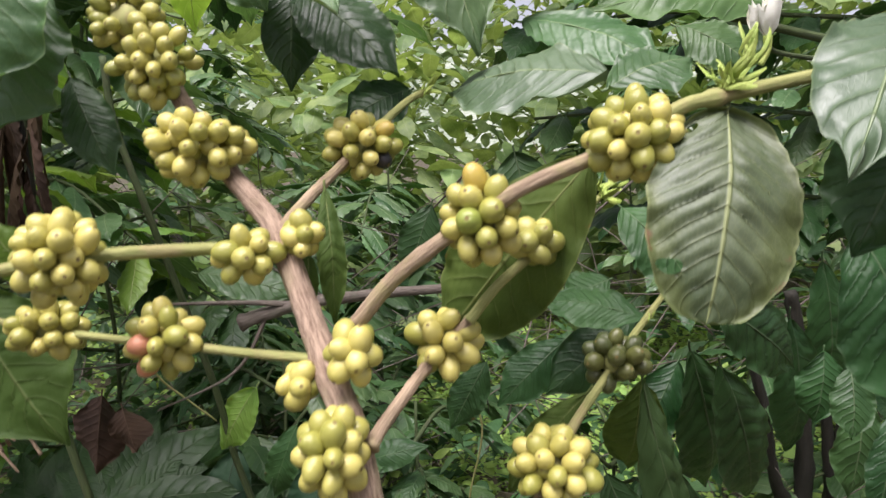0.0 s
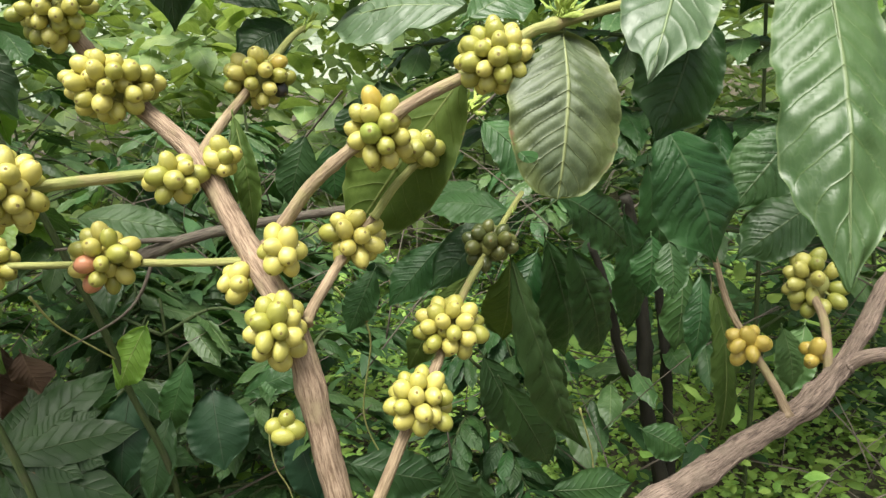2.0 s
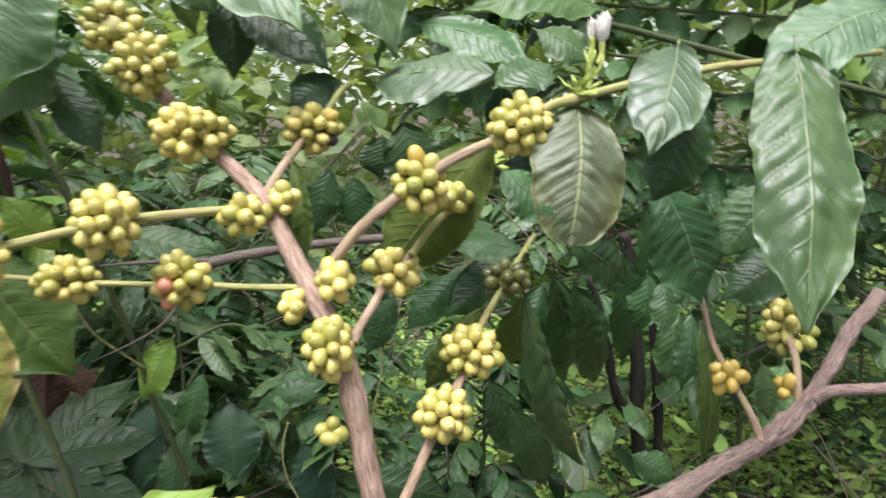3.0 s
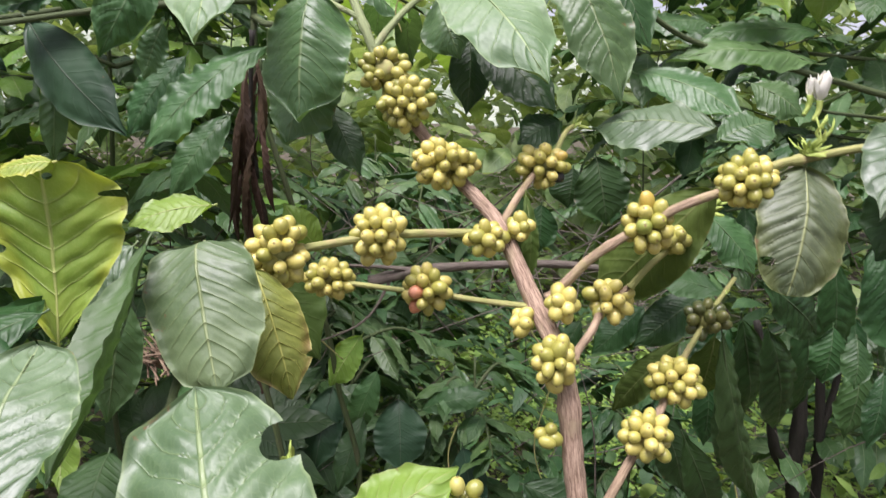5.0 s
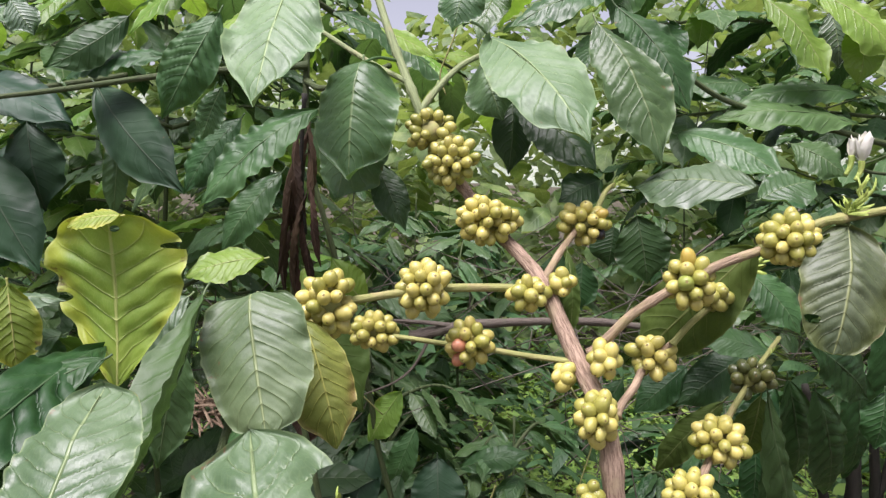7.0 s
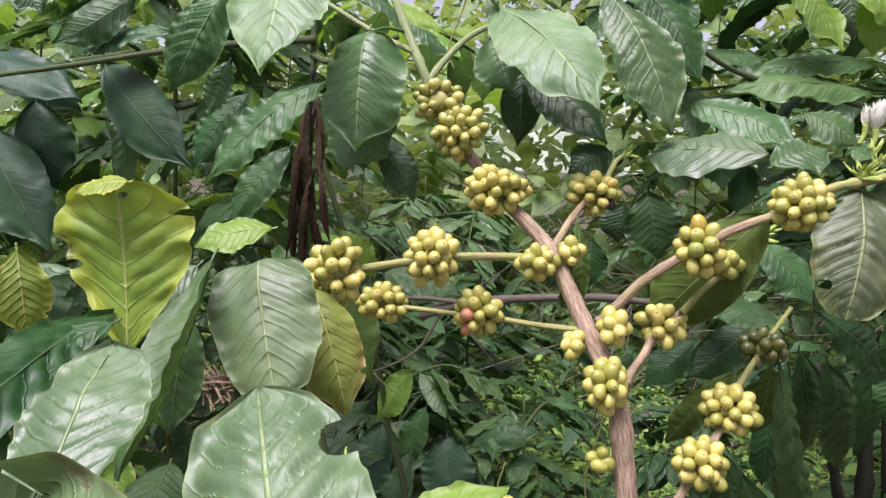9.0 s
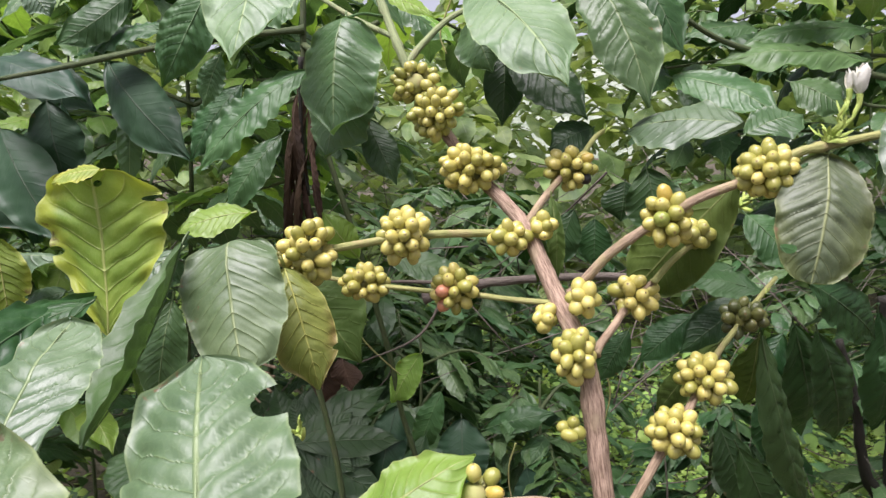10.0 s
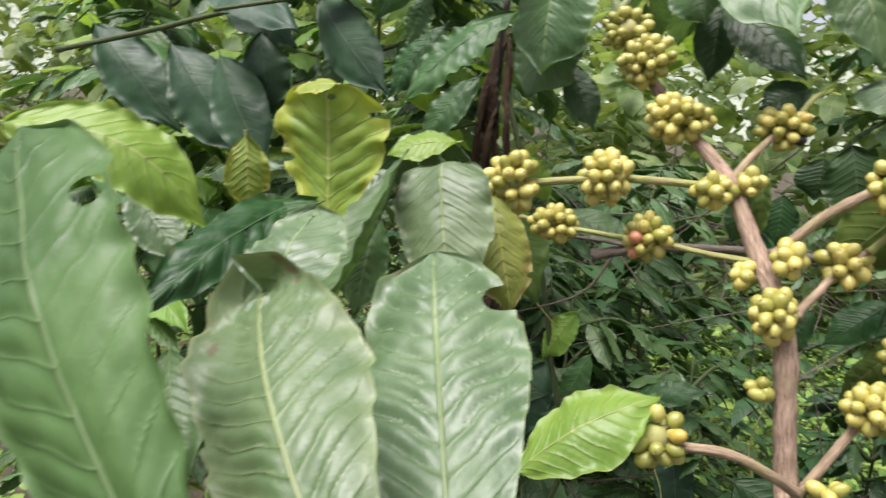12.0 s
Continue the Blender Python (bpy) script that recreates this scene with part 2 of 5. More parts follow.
CALYX = plain_material("berry_navel", (0.13, 0.09, 0.03), (0.26, 0.20, 0.06), 300, 0.7)
PETAL = plain_material("petal_white", (0.80, 0.79, 0.66), (0.86, 0.86, 0.76), 500, 0.5)
SHOOT = plain_material("shoot_yellow_green", (0.26, 0.38, 0.06), (0.42, 0.50, 0.12), 120, 0.5)
SOIL = plain_material("soil_litter", (0.03, 0.028, 0.016), (0.10, 0.085, 0.05), 6, 0.95)
STRAW = plain_material("dry_twigs", (0.13, 0.085, 0.05), (0.33, 0.24, 0.155), 40, 0.85)
# pale hill greens: distance haze is mixed into the base colour
HILL = plain_material("wooded_hill_hazed", (0.16, 0.20, 0.14), (0.32, 0.36, 0.28), 0.6, 0.9)


# ---- shape builders ----
def part(name, mesh, parent, label="", m=None):
    """One mesh object under a thing or a part, at the world pose m."""
    ob = new(name, mesh)
    ob.parent = parent
    if parent.parent is None:
        ob.matrix_parent_inverse = parent.matrix_basis.inverted()
    if m is not None:
        ob.matrix_basis = m
    if label:
        tagged(ob, label)
    return ob


def finish(bm, name, *mats, smooth=True):
    me = bpy.data.meshes.new(name)
    for f in bm.faces:
        f.smooth = smooth
    bm.to_mesh(me)
    bm.free()
    for m in mats:
        me.materials.append(m)
    return me


def spline(points, per=6):
    """Points of a smooth curve through the given ones."""
    pts = [Vector(p) for p in points]
    if len(pts) == 2:
        return [pts[0].lerp(pts[1], i / per) for i in range(per + 1)]
    ext = [pts[0] * 2 - pts[1]] + pts + [pts[-1] * 2 - pts[-2]]
    out = []
    for i in range(1, len(ext) - 2):
        p0, p1, p2, p3 = ext[i - 1:i + 3]
        for k in range(per):
            s = k / per
            out.append(0.5 * (2 * p1 + (p2 - p0) * s + (2 * p0 - 5 * p1 + 4 * p2 - p3) * s * s + (3 * p1 - p0 - 3 * p2 + p3) * s ** 3))
    out.append(pts[-1])
    return out


def add_tube(bm, points, r0, r1, sides=8, rough=0.0, knots=(), mat=0, per=6):
    """A tapered, slightly uneven stem along a smooth curve; knots: (place along, swelling)."""
    uv = bm.loops.layers.uv.verify()
    line = spline(points, per)
    n = len(line)
    side = Vector((0.3, -0.7, 0.6))
    rings, run = [], 0.0
    runs = []
    for i, p in enumerate(line):
        d = (line[min(i + 1, n - 1)] - line[max(i - 1, 0)]).normalized()
        side = (side - d * side.dot(d)).normalized()
        up = d.cross(side)
        s = i / (n - 1)
        r = r0 + (r1 - r0) * s
        for at, swell in knots:
            r *= 1 + swell * math.exp(-((s - at) / 0.02) ** 2)
        if i:
            run += (p - line[i - 1]).length
        runs.append(run)
        ring = []
        for k in range(sides):
            a = 2 * math.pi * k / sides
            o = side * math.cos(a) + up * math.sin(a)
            q = p + o * r
            if rough:
                ridge = noise.noise(Vector((math.cos(a) * 3.2, math.sin(a) * 3.2, run * 16)))
                q += o * r * rough * (1.1 * ridge - 0.5 * abs(noise.noise(Vector((math.cos(a) * 5, math.sin(a) * 5, run * 30 + 7)))) + noise.noise(q * 70) + 0.6 * noise.noise(Vector((q.x * 260, q.y * 260, q.z * 60))))
            ring.append(bm.verts.new(q))
        rings.append(ring)
    for i in range(n - 1):
        for k in range(sides):
            j = (k + 1) % sides
            f = bm.faces.new((rings[i][k], rings[i][j], rings[i + 1][j], rings[i + 1][k]))
            f.material_index = mat
            for lo, (ku, ii) in zip(f.loops, ((k, i), (k + 1, i), (k + 1, i + 1), (k, i + 1))):
                lo[uv].uv = (ku / sides * 2 * math.pi * max(r0, r1) * 12, runs[ii] * 12)
    for ring, flip in ((rings[0], True), (rings[-1], False)):
        f = bm.faces.new(ring[::-1] if flip else ring)
        f.material_index = mat
    return bm


def tube(name, points, r0, r1, mat, sides=10, rough=0.0, knots=(), per=6):
    bm = bmesh.new()
    add_tube(bm, points, r0, r1, sides, rough, knots, 0, per)
    return finish(bm, name, mat)


def hump_at(s, peak):
    return max(s, 0.0) ** (math.log(0.5) / math.log(peak))


def add_leaf(bm, length, width, bend=0.1, fold=0.12, ripple=0.012, wave=0.02, blunt=0.75, belly=0.5, point=0.12, arc=0.0, twist=0.0, rows=72, cols=16, seed=0,
             bites=(), m=None, rib=True, peak=0.5, cup=0.0, pairs=VEINS):
    """A leaf along +x with its face to +z: bend is the arch, fold the V across the midrib, ripple the quilting between side veins, wave the wavy margin, peak where the arch is highest, cup how far the margins rise near the tip, pairs the number of side veins."""
    uv = bm.loops.layers.uv.verify()
    rnd = random.Random(seed)
    ph, ph2, freq = rnd.uniform(0, 6), rnd.uniform(0, 6), VEINS * rnd.uniform(0.8, 1.0)
    grid, shift = [], {}
    power = math.log(0.5) / math.log(belly)
    slant = min(0.22, max(0.12, 0.45 * width / length))
    for i in range(rows + 1):
        s = i / rows
        prof = max(0.0, math.sin(math.pi * s ** power)) ** blunt
        if s > 1 - 2 * point:
            prof *= 1 - 0.72 * ((s - 1 + 2 * point) / (2 * point)) ** 1.1
        half = width / 2 * prof + 0.0006
        a = twist * (s - 0.5)
        cx = s * length
        hump = hump_at(s, peak)
        cz = bend * length * 4 * hump * (1 - hump)
        cy = arc * length * 4 * s * (1 - s)
        row = []
        for k in range(cols + 1):
            u = 2 * k / cols - 1
            au = abs(u)
            edge = half * (1 + 0.006 * math.sin(2 * math.pi * VEINS * s + (0 if u > 0 else 1.5) + ph) * au ** 3 + 0.07 * noise.noise(Vector((s * 6, u * 2, seed * 1.7))) * au + 0.012 * noise.noise(Vector((s * 22, u * 2, seed * 1.1))) * au ** 3)
            y = u * edge
            z = -fold * width * (au ** 1.3) * prof * 0.9
            pert = 0.022 * noise.noise(Vector((s * 7, u * 2.5, seed * 0.7))) * min(1, au * 3)
            shift[(i, k)] = (s + pert - slant * au ** CURVE) * pairs / VEINS + SLANT * au ** CURVE
            run = (s + pert - slant * au ** CURVE) * pairs
            cell = run - math.floor(run)
            quilt = (4 * cell * (1 - cell)) ** 0.65 - 0.5
            z += 2.1 * min(1.0, rows / pairs / 5) * ripple * length * quilt * max(0.25, 0.85 + 0.7 * noise.noise(Vector((s * 6, u * 2.2, seed + 0.5)))) * min(1, au * 5) * (1 - 0.75 * au ** 3) * prof
            z += 0.4 * wave * length * au ** 4 * math.sin(2 * math.pi * freq * s + ph2 + (0.0 if u > 0 else 2.1) + 2 * noise.noise(Vector((s * 4, u, seed)))) * (0.3 + 0.7 * prof)
            z += length * (0.02 * noise.noise(Vector((s * 4, u * 1.6, seed * 3.1 + 5))) + 0.004 * noise.noise(Vector((s * 13, u * 5, seed * 3.1 + 9))) + 0.002 * noise.noise(Vector((s * 30, u * 11, seed)))) + width * (0.15 * au ** 3 * noise.noise(Vector((s * 4.5, u, seed * 1.3))) + 0.06 * au ** 4 * noise.noise(Vector((s * 9, u, seed * 2.3))) + 0.5 * max(0.0, au - 0.88) ** 1.3)
            if cup and s > 0.5:
                k = ((s - 0.5) / 0.5) ** 1.2 * (0.8 + 0.5 * noise.noise(Vector((s * 3, u, seed))))
                z += cup * width * au ** 2.2 * k
                y *= 1 - 0.45 * cup * k * au
            x = cx + 0.019 * width * au * prof
            y, z = y * math.cos(a) - z * math.sin(a), y * math.sin(a) + z * math.cos(a)
            p = Vector((x, y + cy, z + cz))
            row.append(bm.verts.new(m @ p if m else p))
        grid.append(row)
    for i in range(rows):
        for k in range(cols):
            s, u = (i + 0.5) / rows, 2 * (k + 0.5) / cols - 1
            if any(((s - bs) / rs) ** 2 + ((u - bu) / ru) ** 2 < 1 + 0.5 * noise.noise(Vector((s * 30, u * 8, 2.0))) for bs, bu, rs, ru in bites):
                continue
            f = bm.faces.new((grid[i][k], grid[i][k + 1], grid[i + 1][k + 1], grid[i + 1][k]))
            for lo, (ii, kk) in zip(f.loops, ((i, k), (i, k + 1), (i + 1, k + 1), (i + 1, k))):
                lo[uv].uv = (kk / cols, shift[(ii, kk)])
    for v in [v for row in grid for v in row if not v.link_faces]:
        bm.verts.remove(v)
    if bites:
        own = set(v for row in grid[1:-1] for v in row[1:-1] if v.is_valid)
        torn = [v for v in own if v.is_boundary]
        for _ in range(5):
            moved = {v: (v.co * 2 + sum((e.other_vert(v).co for e in v.link_edges if e.is_boundary), Vector())) / 4 for v in torn if sum(e.is_boundary for e in v.link_edges) == 2}
            for v, co in moved.items():
                v.co = co
    if rib:
        line = [Vector((s * length, arc * length * 4 * s * (1 - s), bend * length * 4 * hump_at(s, peak) * (1 - hump_at(s, peak)) - 0.0004)) for s in (-0.07, 0.0, 0.2, 0.4, 0.6, 0.8, 0.93)]
        before = len(bm.faces)
        add_tube(bm, [m @ p for p in line] if m else line, 0.006 * width + 0.0007, 0.0003, 5, per=3)
        bm.faces.ensure_lookup_table()
        for f in bm.faces[before:]:
            for lo in f.loops:
                lo[uv].uv = (0.5, 0.5)
    return bm


def frame_of(base, tip, facing):
    """The pose of a leaf from base to tip whose face looks along facing."""
    base = Vector(base)
    x = (Vector(tip) - base).normalized()
    z = Vector(facing)
    z = (z - x * z.dot(x)).normalized()
    y = z.cross(x)
    m = Matrix((x, y, z)).transposed().to_4x4()
    m.translation = base
    return m


leaf_count = [0]


def leaf(plant, base, tip, width, facing, mat, label="", stalk=None, name="leaf", **shape):
    """One leaf of its own on a plant; stalk: where its petiole joins the twig."""
    leaf_count[0] += 1
    shape.setdefault("seed", leaf_count[0])
    m = frame_of(base, tip, facing)
    r = random.Random(shape["seed"] * 13)
    if "rows" not in shape and r.random() < 0.22 and "cols" not in shape:
        holes = tuple((r.uniform(0.25, 0.85), r.choice((-1, 1)) * r.uniform(0.25, 0.8), r.uniform(0.005, 0.012), r.uniform(0.04, 0.08)) for _ in range(r.randint(1, 3)))
        shape["bites"] = shape.get("bites", ()) + holes + ((r.uniform(0.3, 0.9), r.choice((-1, 1)) * 1.0, r.uniform(0.01, 0.03), r.uniform(0.1, 0.25)),)
    bm = add_leaf(bmesh.new(), (Vector(tip) - Vector(base)).length, width, **shape)
    if stalk:
        q = m.inverted() @ Vector(stalk)
        add_tube(bm, [q, q * 0.5 + Vector((0, 0, 0.1 * q.length)), Vector((0, 0, -0.0005))], 0.0019, 0.0013, 6, per=4)
    return part(name, finish(bm, name, mat), plant, label, m)


# berries: three shapes with a dimpled navel at the free end
def berry_mesh(name, mat, stretch, seed):
    bm = bmesh.new()
    bmesh.ops.create_uvsphere(bm, u_segments=16, v_segments=18, radius=0.5)
    for v in bm.verts:
        n = noise.noise(v.co * 2.2 + Vector((seed, 0, 0)))
        v.co *= 1 + 0.05 * n
        z = v.co.z / 0.5
        if z > 0.99:
            v.co.z -= 0.03
        v.co.z *= stretch
        v.co.x *= 1.0 - 0.05 * (seed % 3)
    for f in bm.faces:
        c = f.calc_center_median()
        f.material_index = 1 if len(f.verts) == 3 and c.z > 0 else 0
    return finish(bm, name, mat, CALYX)


berry_sets = {}


def berries_of(mat):
    if mat.name not in berry_sets:
        berry_sets[mat.name] = [berry_mesh("berry", mat, s, i) for i, s in enumerate((1.16, 1.28, 1.4, 1.22))]
    return berry_sets[mat.name]


def cluster(plant, centre, rx, rz, count, mat=None, size=0.0128, seed=1, odd=(), ry=None, label=""):
    """A tight whorl of berries round a node; odd: other berries as (direction, material)."""
    mat = mat or BERRY
    size, count = size * 0.89, round(count * 1.32)
    rnd = np.random.RandomState(seed)
    r = np.array((max(rx - size * 0.5, size * 0.4), max((ry or (rx + rz) / 2) - size * 0.5, size * 0.4), max(rz - size * 0.5, size * 0.4)))
    p = rnd.normal(size=(count, 3))
    p /= np.linalg.norm(p, axis=1)[:, None]
    p *= r * (0.75 + 0.25 * rnd.rand(count))[:, None]
    lobes = [Vector(v) for v in rnd.normal(size=(5, 3))]
    for step in range(160):
        d = p[:, None] - p[None]
        dist = np.linalg.norm(d, axis=2) + 1e-9
        np.fill_diagonal(dist, 1)
        push = np.clip(size * 0.97 - dist, 0, None) / dist * 0.5
        p = p + (d * push[:, :, None]).sum(1) * 0.6
        q = np.linalg.norm(p / r, axis=1) / (1 + 0.22 * np.array([noise.noise(Vector(v / size * 0.55) + lobes[0] * 9) for v in p]))
        p = np.where((q > 1)[:, None], p / q[:, None] * (1 + 0.25 * (q - 1))[:, None], p)
        core = np.linalg.norm(p, axis=1)
        p = np.where((core < size * 0.55)[:, None], p * 1.1, p)
    bm = bmesh.new()
    bmesh.ops.create_icosphere(bm, subdivisions=2, radius=min(r) * 0.45 + 0.002)
    for v in bm.verts:
        v.co *= 1 + 0.2 * noise.noise(v.co * 300)
    for q in p:
        add_tube(bm, [Vector((0, 0, 0)), Vector(q) * 0.9], 0.0014, 0.0011, 5, per=2)
    bmesh.ops.translate(bm, verts=bm.verts, vec=Vector(centre))
    knot = part("fruiting_node", finish(bm, "cluster_stalks", TWIG_GREEN), plant, label)
    own = berries_of(mat)
    for i, q in enumerate(p):
        kind = own
        for direction, other in odd:
            if q @ np.array(direction) >= max(p @ np.array(direction)) - 1e-6:
                kind = berries_of(other)
        out = Vector(q) + Vector(rnd.normal(size=3)) * 0.003
        turn = out.to_track_quat("Z", "Y")
        s = size * rnd.uniform(0.86, 1.1)
        b = new("berry", kind[rnd.randint(4)])
        b.parent = knot
        b.matrix_basis = Matrix.LocRotScale(Vector(centre) + Vector(q), turn, (s, s, s))
    return knot


def bush(name, at, label, category="shrub"):
    ob = new(name)
    ob.location = at
    ob.empty_display_size = 0.1
    return tagged(ob, label, category)


# ---- ground and distance ----
def ground_height(x, y):
    far = max(0.0, y - 4.0)
    return 0.05 * noise.noise(Vector((x * 0.7, y * 0.7, 0))) + 0.02 * far ** 1.25 + 0.06 * noise.noise(Vector((x * 0.15, y * 0.15, 3)))


bm = bmesh.new()
ticks = [-400, -150, -60, -25, -12] + [-6 + 0.5 * i for i in range(33)] + [14, 20, 30, 60, 150, 400]
cells = [[bm.verts.new((x, y, ground_height(x, min(y, 60)) if abs(x) < 100 else 0)) for x in ticks] for y in ticks]
for a in range(len(ticks) - 1):
    for b in range(len(ticks) - 1):
        bm.faces.new((cells[a][b], cells[a][b + 1], cells[a + 1][b + 1], cells[a + 1][b]))
tagged(new("ground", finish(bm, "ground", SOIL)), "dark damp soil with leaf litter between the shrubs", "ground", kind="structure")


# ---- the fruiting coffee shrub ----
coffee = bush("coffee_shrub", (0.06, 0.27, 0.0), "fruiting coffee shrub with clusters of yellow-green berries", "coffee plant")
STEM = [(0.06, 0.27, -0.02), (0.06, 0.28, 0.45), (0.04, 0.3, 0.85), (-0.004, 0.32, 1.067), (-0.013, 0.33, 1.107), (-0.019, 0.335, 1.138), (-0.025, 0.34, 1.177), (-0.03, 0.345, 1.211), (-0.04, 0.358, 1.242), (-0.056, 0.378, 1.268), (-0.071, 0.395, 1.295), (-0.084, 0.41, 1.319),
        (-0.098, 0.425, 1.337), (-0.115, 0.435, 1.353), (-0.144, 0.46, 1.377), (-0.173, 0.485, 1.409), (-0.184, 0.495, 1.423), (-0.204, 0.505, 1.453), (-0.227, 0.52, 1.487), (-0.254, 0.535, 1.535), (-0.283, 0.56, 1.6), (-0.304, 0.58, 1.67)]
part("stem", tube("stem", STEM[:17], 0.0102, 0.0053, BARK, 32, 0.11, ((0.41, 0.12), (0.5, 0.1), (0.56, 0.16), (0.7, 0.12)), 14), coffee, "pinkish-brown fibrous stem")
part("stem_tip", tube("stem_tip", [*STEM[16:18], (-0.22, 0.51, 1.477), (-0.233, 0.52, 1.502), (-0.25, 0.54, 1.533), (-0.269, 0.56, 1.571), (-0.299, 0.6, 1.634)], 0.0052, 0.0042, STEM_GREEN, 14, 0.05, ((0.5, 0.25), (0.72, 0.2)), 6), coffee, "green growing tip")


def branch(plant, points, r0, r1, mat, name="branch", label="", rough=0.07, knots=(), sides=10):
    return part(name, tube(name, points, r0, r1, mat, sides, rough, ((0.0, 0.35), *knots), 8), plant, label)


branch(coffee, [(-0.222, 0.51, 1.48), (-0.21, 0.53, 1.504), (-0.19, 0.57, 1.536), (-0.163, 0.6, 1.557)], 0.0038, 0.003, STEM_GREEN)
branch(coffee, [(-0.238, 0.525, 1.511), (-0.293, 0.56, 1.538), (-0.369, 0.62, 1.583)], 0.0032, 0.0026, STEM_GREEN)
branch(coffee, [(-0.048, 0.375, 1.278), (-0.035, 0.37, 1.294), (-0.017, 0.368, 1.315), (0.011, 0.366, 1.337), (0.043, 0.364, 1.358), (0.076, 0.37, 1.372)], 0.0042, 0.0037, TWIG, knots=((0.5, 0.2), (0.75, 0.2)))
branch(coffee, [(0.076, 0.37, 1.372), (0.098, 0.37, 1.384), (0.118, 0.37, 1.396), (0.134, 0.372, 1.4), (0.179, 0.385, 1.41), (0.241, 0.395, 1.421), (0.284, 0.4, 1.426), (0.407, 0.42, 1.435)], 0.0038, 0.003, TWIG_GREEN, knots=((0.42, 0.5),))
branch(coffee, [(-0.027, 0.345, 1.237), (-0.023, 0.355, 1.243), (-0.012, 0.365, 1.257), (-0.002, 0.39, 1.266), (0.018, 0.39, 1.288)], 0.0037, 0.003, TWIG, knots=((0.7, 0.25),))
branch(coffee, [(0.018, 0.385, 1.289), (0.032, 0.39, 1.306), (0.05, 0.4, 1.321), (0.073, 0.43, 1.335), (0.091, 0.45, 1.348)], 0.003, 0.0022, TWIG_GREEN, knots=((0.5, 0.3),))
branch(coffee, [(-0.091, 0.415, 1.327), (-0.084, 0.425, 1.34), (-0.072, 0.455, 1.358), (-0.06, 0.475, 1.373)], 0.0038, 0.0032, TWIG)
branch(coffee, [(-0.06, 0.475, 1.373), (-0.045, 0.48, 1.389), (-0.031, 0.53, 1.41), (-0.021, 0.55, 1.418)], 0.003, 0.0024, TWIG_GREEN)
branch(coffee, [(-0.08, 0.415, 1.321), (-0.117, 0.4, 1.324), (-0.167, 0.375, 1.324), (-0.203, 0.36, 1.32), (-0.24, 0.34, 1.314), (-0.279, 0.325, 1.307)], 0.0038, 0.0034, TWIG_GREEN, knots=((0.45, 0.3),))
branch(coffee, [(-0.061, 0.38, 1.269), (-0.094, 0.39, 1.268), (-0.133, 0.395, 1.27), (-0.185, 0.415, 1.268), (-0.236, 0.435, 1.267), (-0.297, 0.455, 1.269), (-0.37, 0.48, 1.269)], 0.0027, 0.0022, TWIG_GREEN)
branch(coffee, [(-0.017, 0.33, 1.086), (-0.007, 0.335, 1.098), (0.005, 0.342, 1.115), (0.031, 0.36, 1.16), (0.045, 0.37, 1.18), (0.059, 0.39, 1.198)], 0.0044, 0.0034, TWIG)
branch(coffee, [(0.059, 0.39, 1.198), (0.075, 0.415, 1.221), (0.1, 0.455, 1.24), (0.123, 0.49, 1.258), (0.146, 0.52, 1.276)], 0.0032, 0.0022, TWIG_GREEN)
branch(coffee, [(-0.007, 0.315, 1.111), (-0.031, 0.285, 1.133), (-0.059, 0.27, 1.147), (-0.093, 0.26, 1.148), (-0.148, 0.255, 1.145), (-0.188, 0.25, 1.133)], 0.0042, 0.0032, TWIG)

cluster(coffee, (-0.206, 0.485, 1.459), 0.027, 0.024, 24, BERRY_OLIVE, 0.0115, 1)
cluster(coffee, (-0.182, 0.475, 1.431), 0.030, 0.026, 30, BERRY_OLIVE, 0.0122, 2)
cluster(coffee, (-0.143, 0.44, 1.378), 0.032, 0.025, 34, seed=3)
cluster(coffee, (-0.054, 0.478, 1.379), 0.026, 0.021, 24, seed=4, odd=(((0.9, -0.2, -1), BERRY_SPOILT), ((0.8, -0.5, 0.5), BERRY_ORANGE)))
cluster(coffee, (-0.1, 0.395, 1.322), 0.019, 0.016, 10, seed=5)
cluster(coffee, (-0.074, 0.405, 1.33), 0.010, 0.014, 7, seed=6)
cluster(coffee, (0.024, 0.372, 1.344), 0.021, 0.024, 20, seed=7, size=0.0135, odd=(((0, -0.5, 1), BERRY_ORANGE), ((-0.15, -1, -0.02), BERRY_GREEN)))
cluster(coffee, (0.053, 0.4, 1.328), 0.013, 0.013, 8, BERRY_OLIVE, seed=8)
cluster(coffee, (0.097, 0.37, 1.382), 0.024, 0.021, 32, seed=9)
cluster(coffee, (0.004, 0.395, 1.275), 0.021, 0.019, 13, seed=10, size=0.0135)
cluster(coffee, (-0.187, 0.365, 1.324), 0.023, 0.025, 30, seed=11)
cluster(coffee, (-0.243, 0.435, 1.268), 0.025, 0.019, 23, seed=12)
cluster(coffee, (-0.257, 0.325, 1.312), 0.025, 0.027, 28, seed=13)
cluster(coffee, (-0.149, 0.395, 1.274), 0.022, 0.021, 19, seed=14, odd=(((-0.7, -1, -0.25), BERRY_PINK), ((-0.55, -0.7, -1.0), BERRY_PINK)))
cluster(coffee, (-0.038, 0.36, 1.278), 0.014, 0.016, 9, seed=15, size=0.0135)
cluster(coffee, (-0.068, 0.37, 1.258), 0.008, 0.011, 5, seed=16)
cluster(coffee, (-0.043, 0.335, 1.238), 0.017, 0.023, 19, seed=17, size=0.0135)
cluster(coffee, (-0.044, 0.33, 1.179), 0.009, 0.011, 4, seed=18)
cluster(coffee, (0.063, 0.39, 1.209), 0.023, 0.021, 25, seed=19)
cluster(coffee, (0.038, 0.36, 1.172), 0.023, 0.021, 22, seed=20)
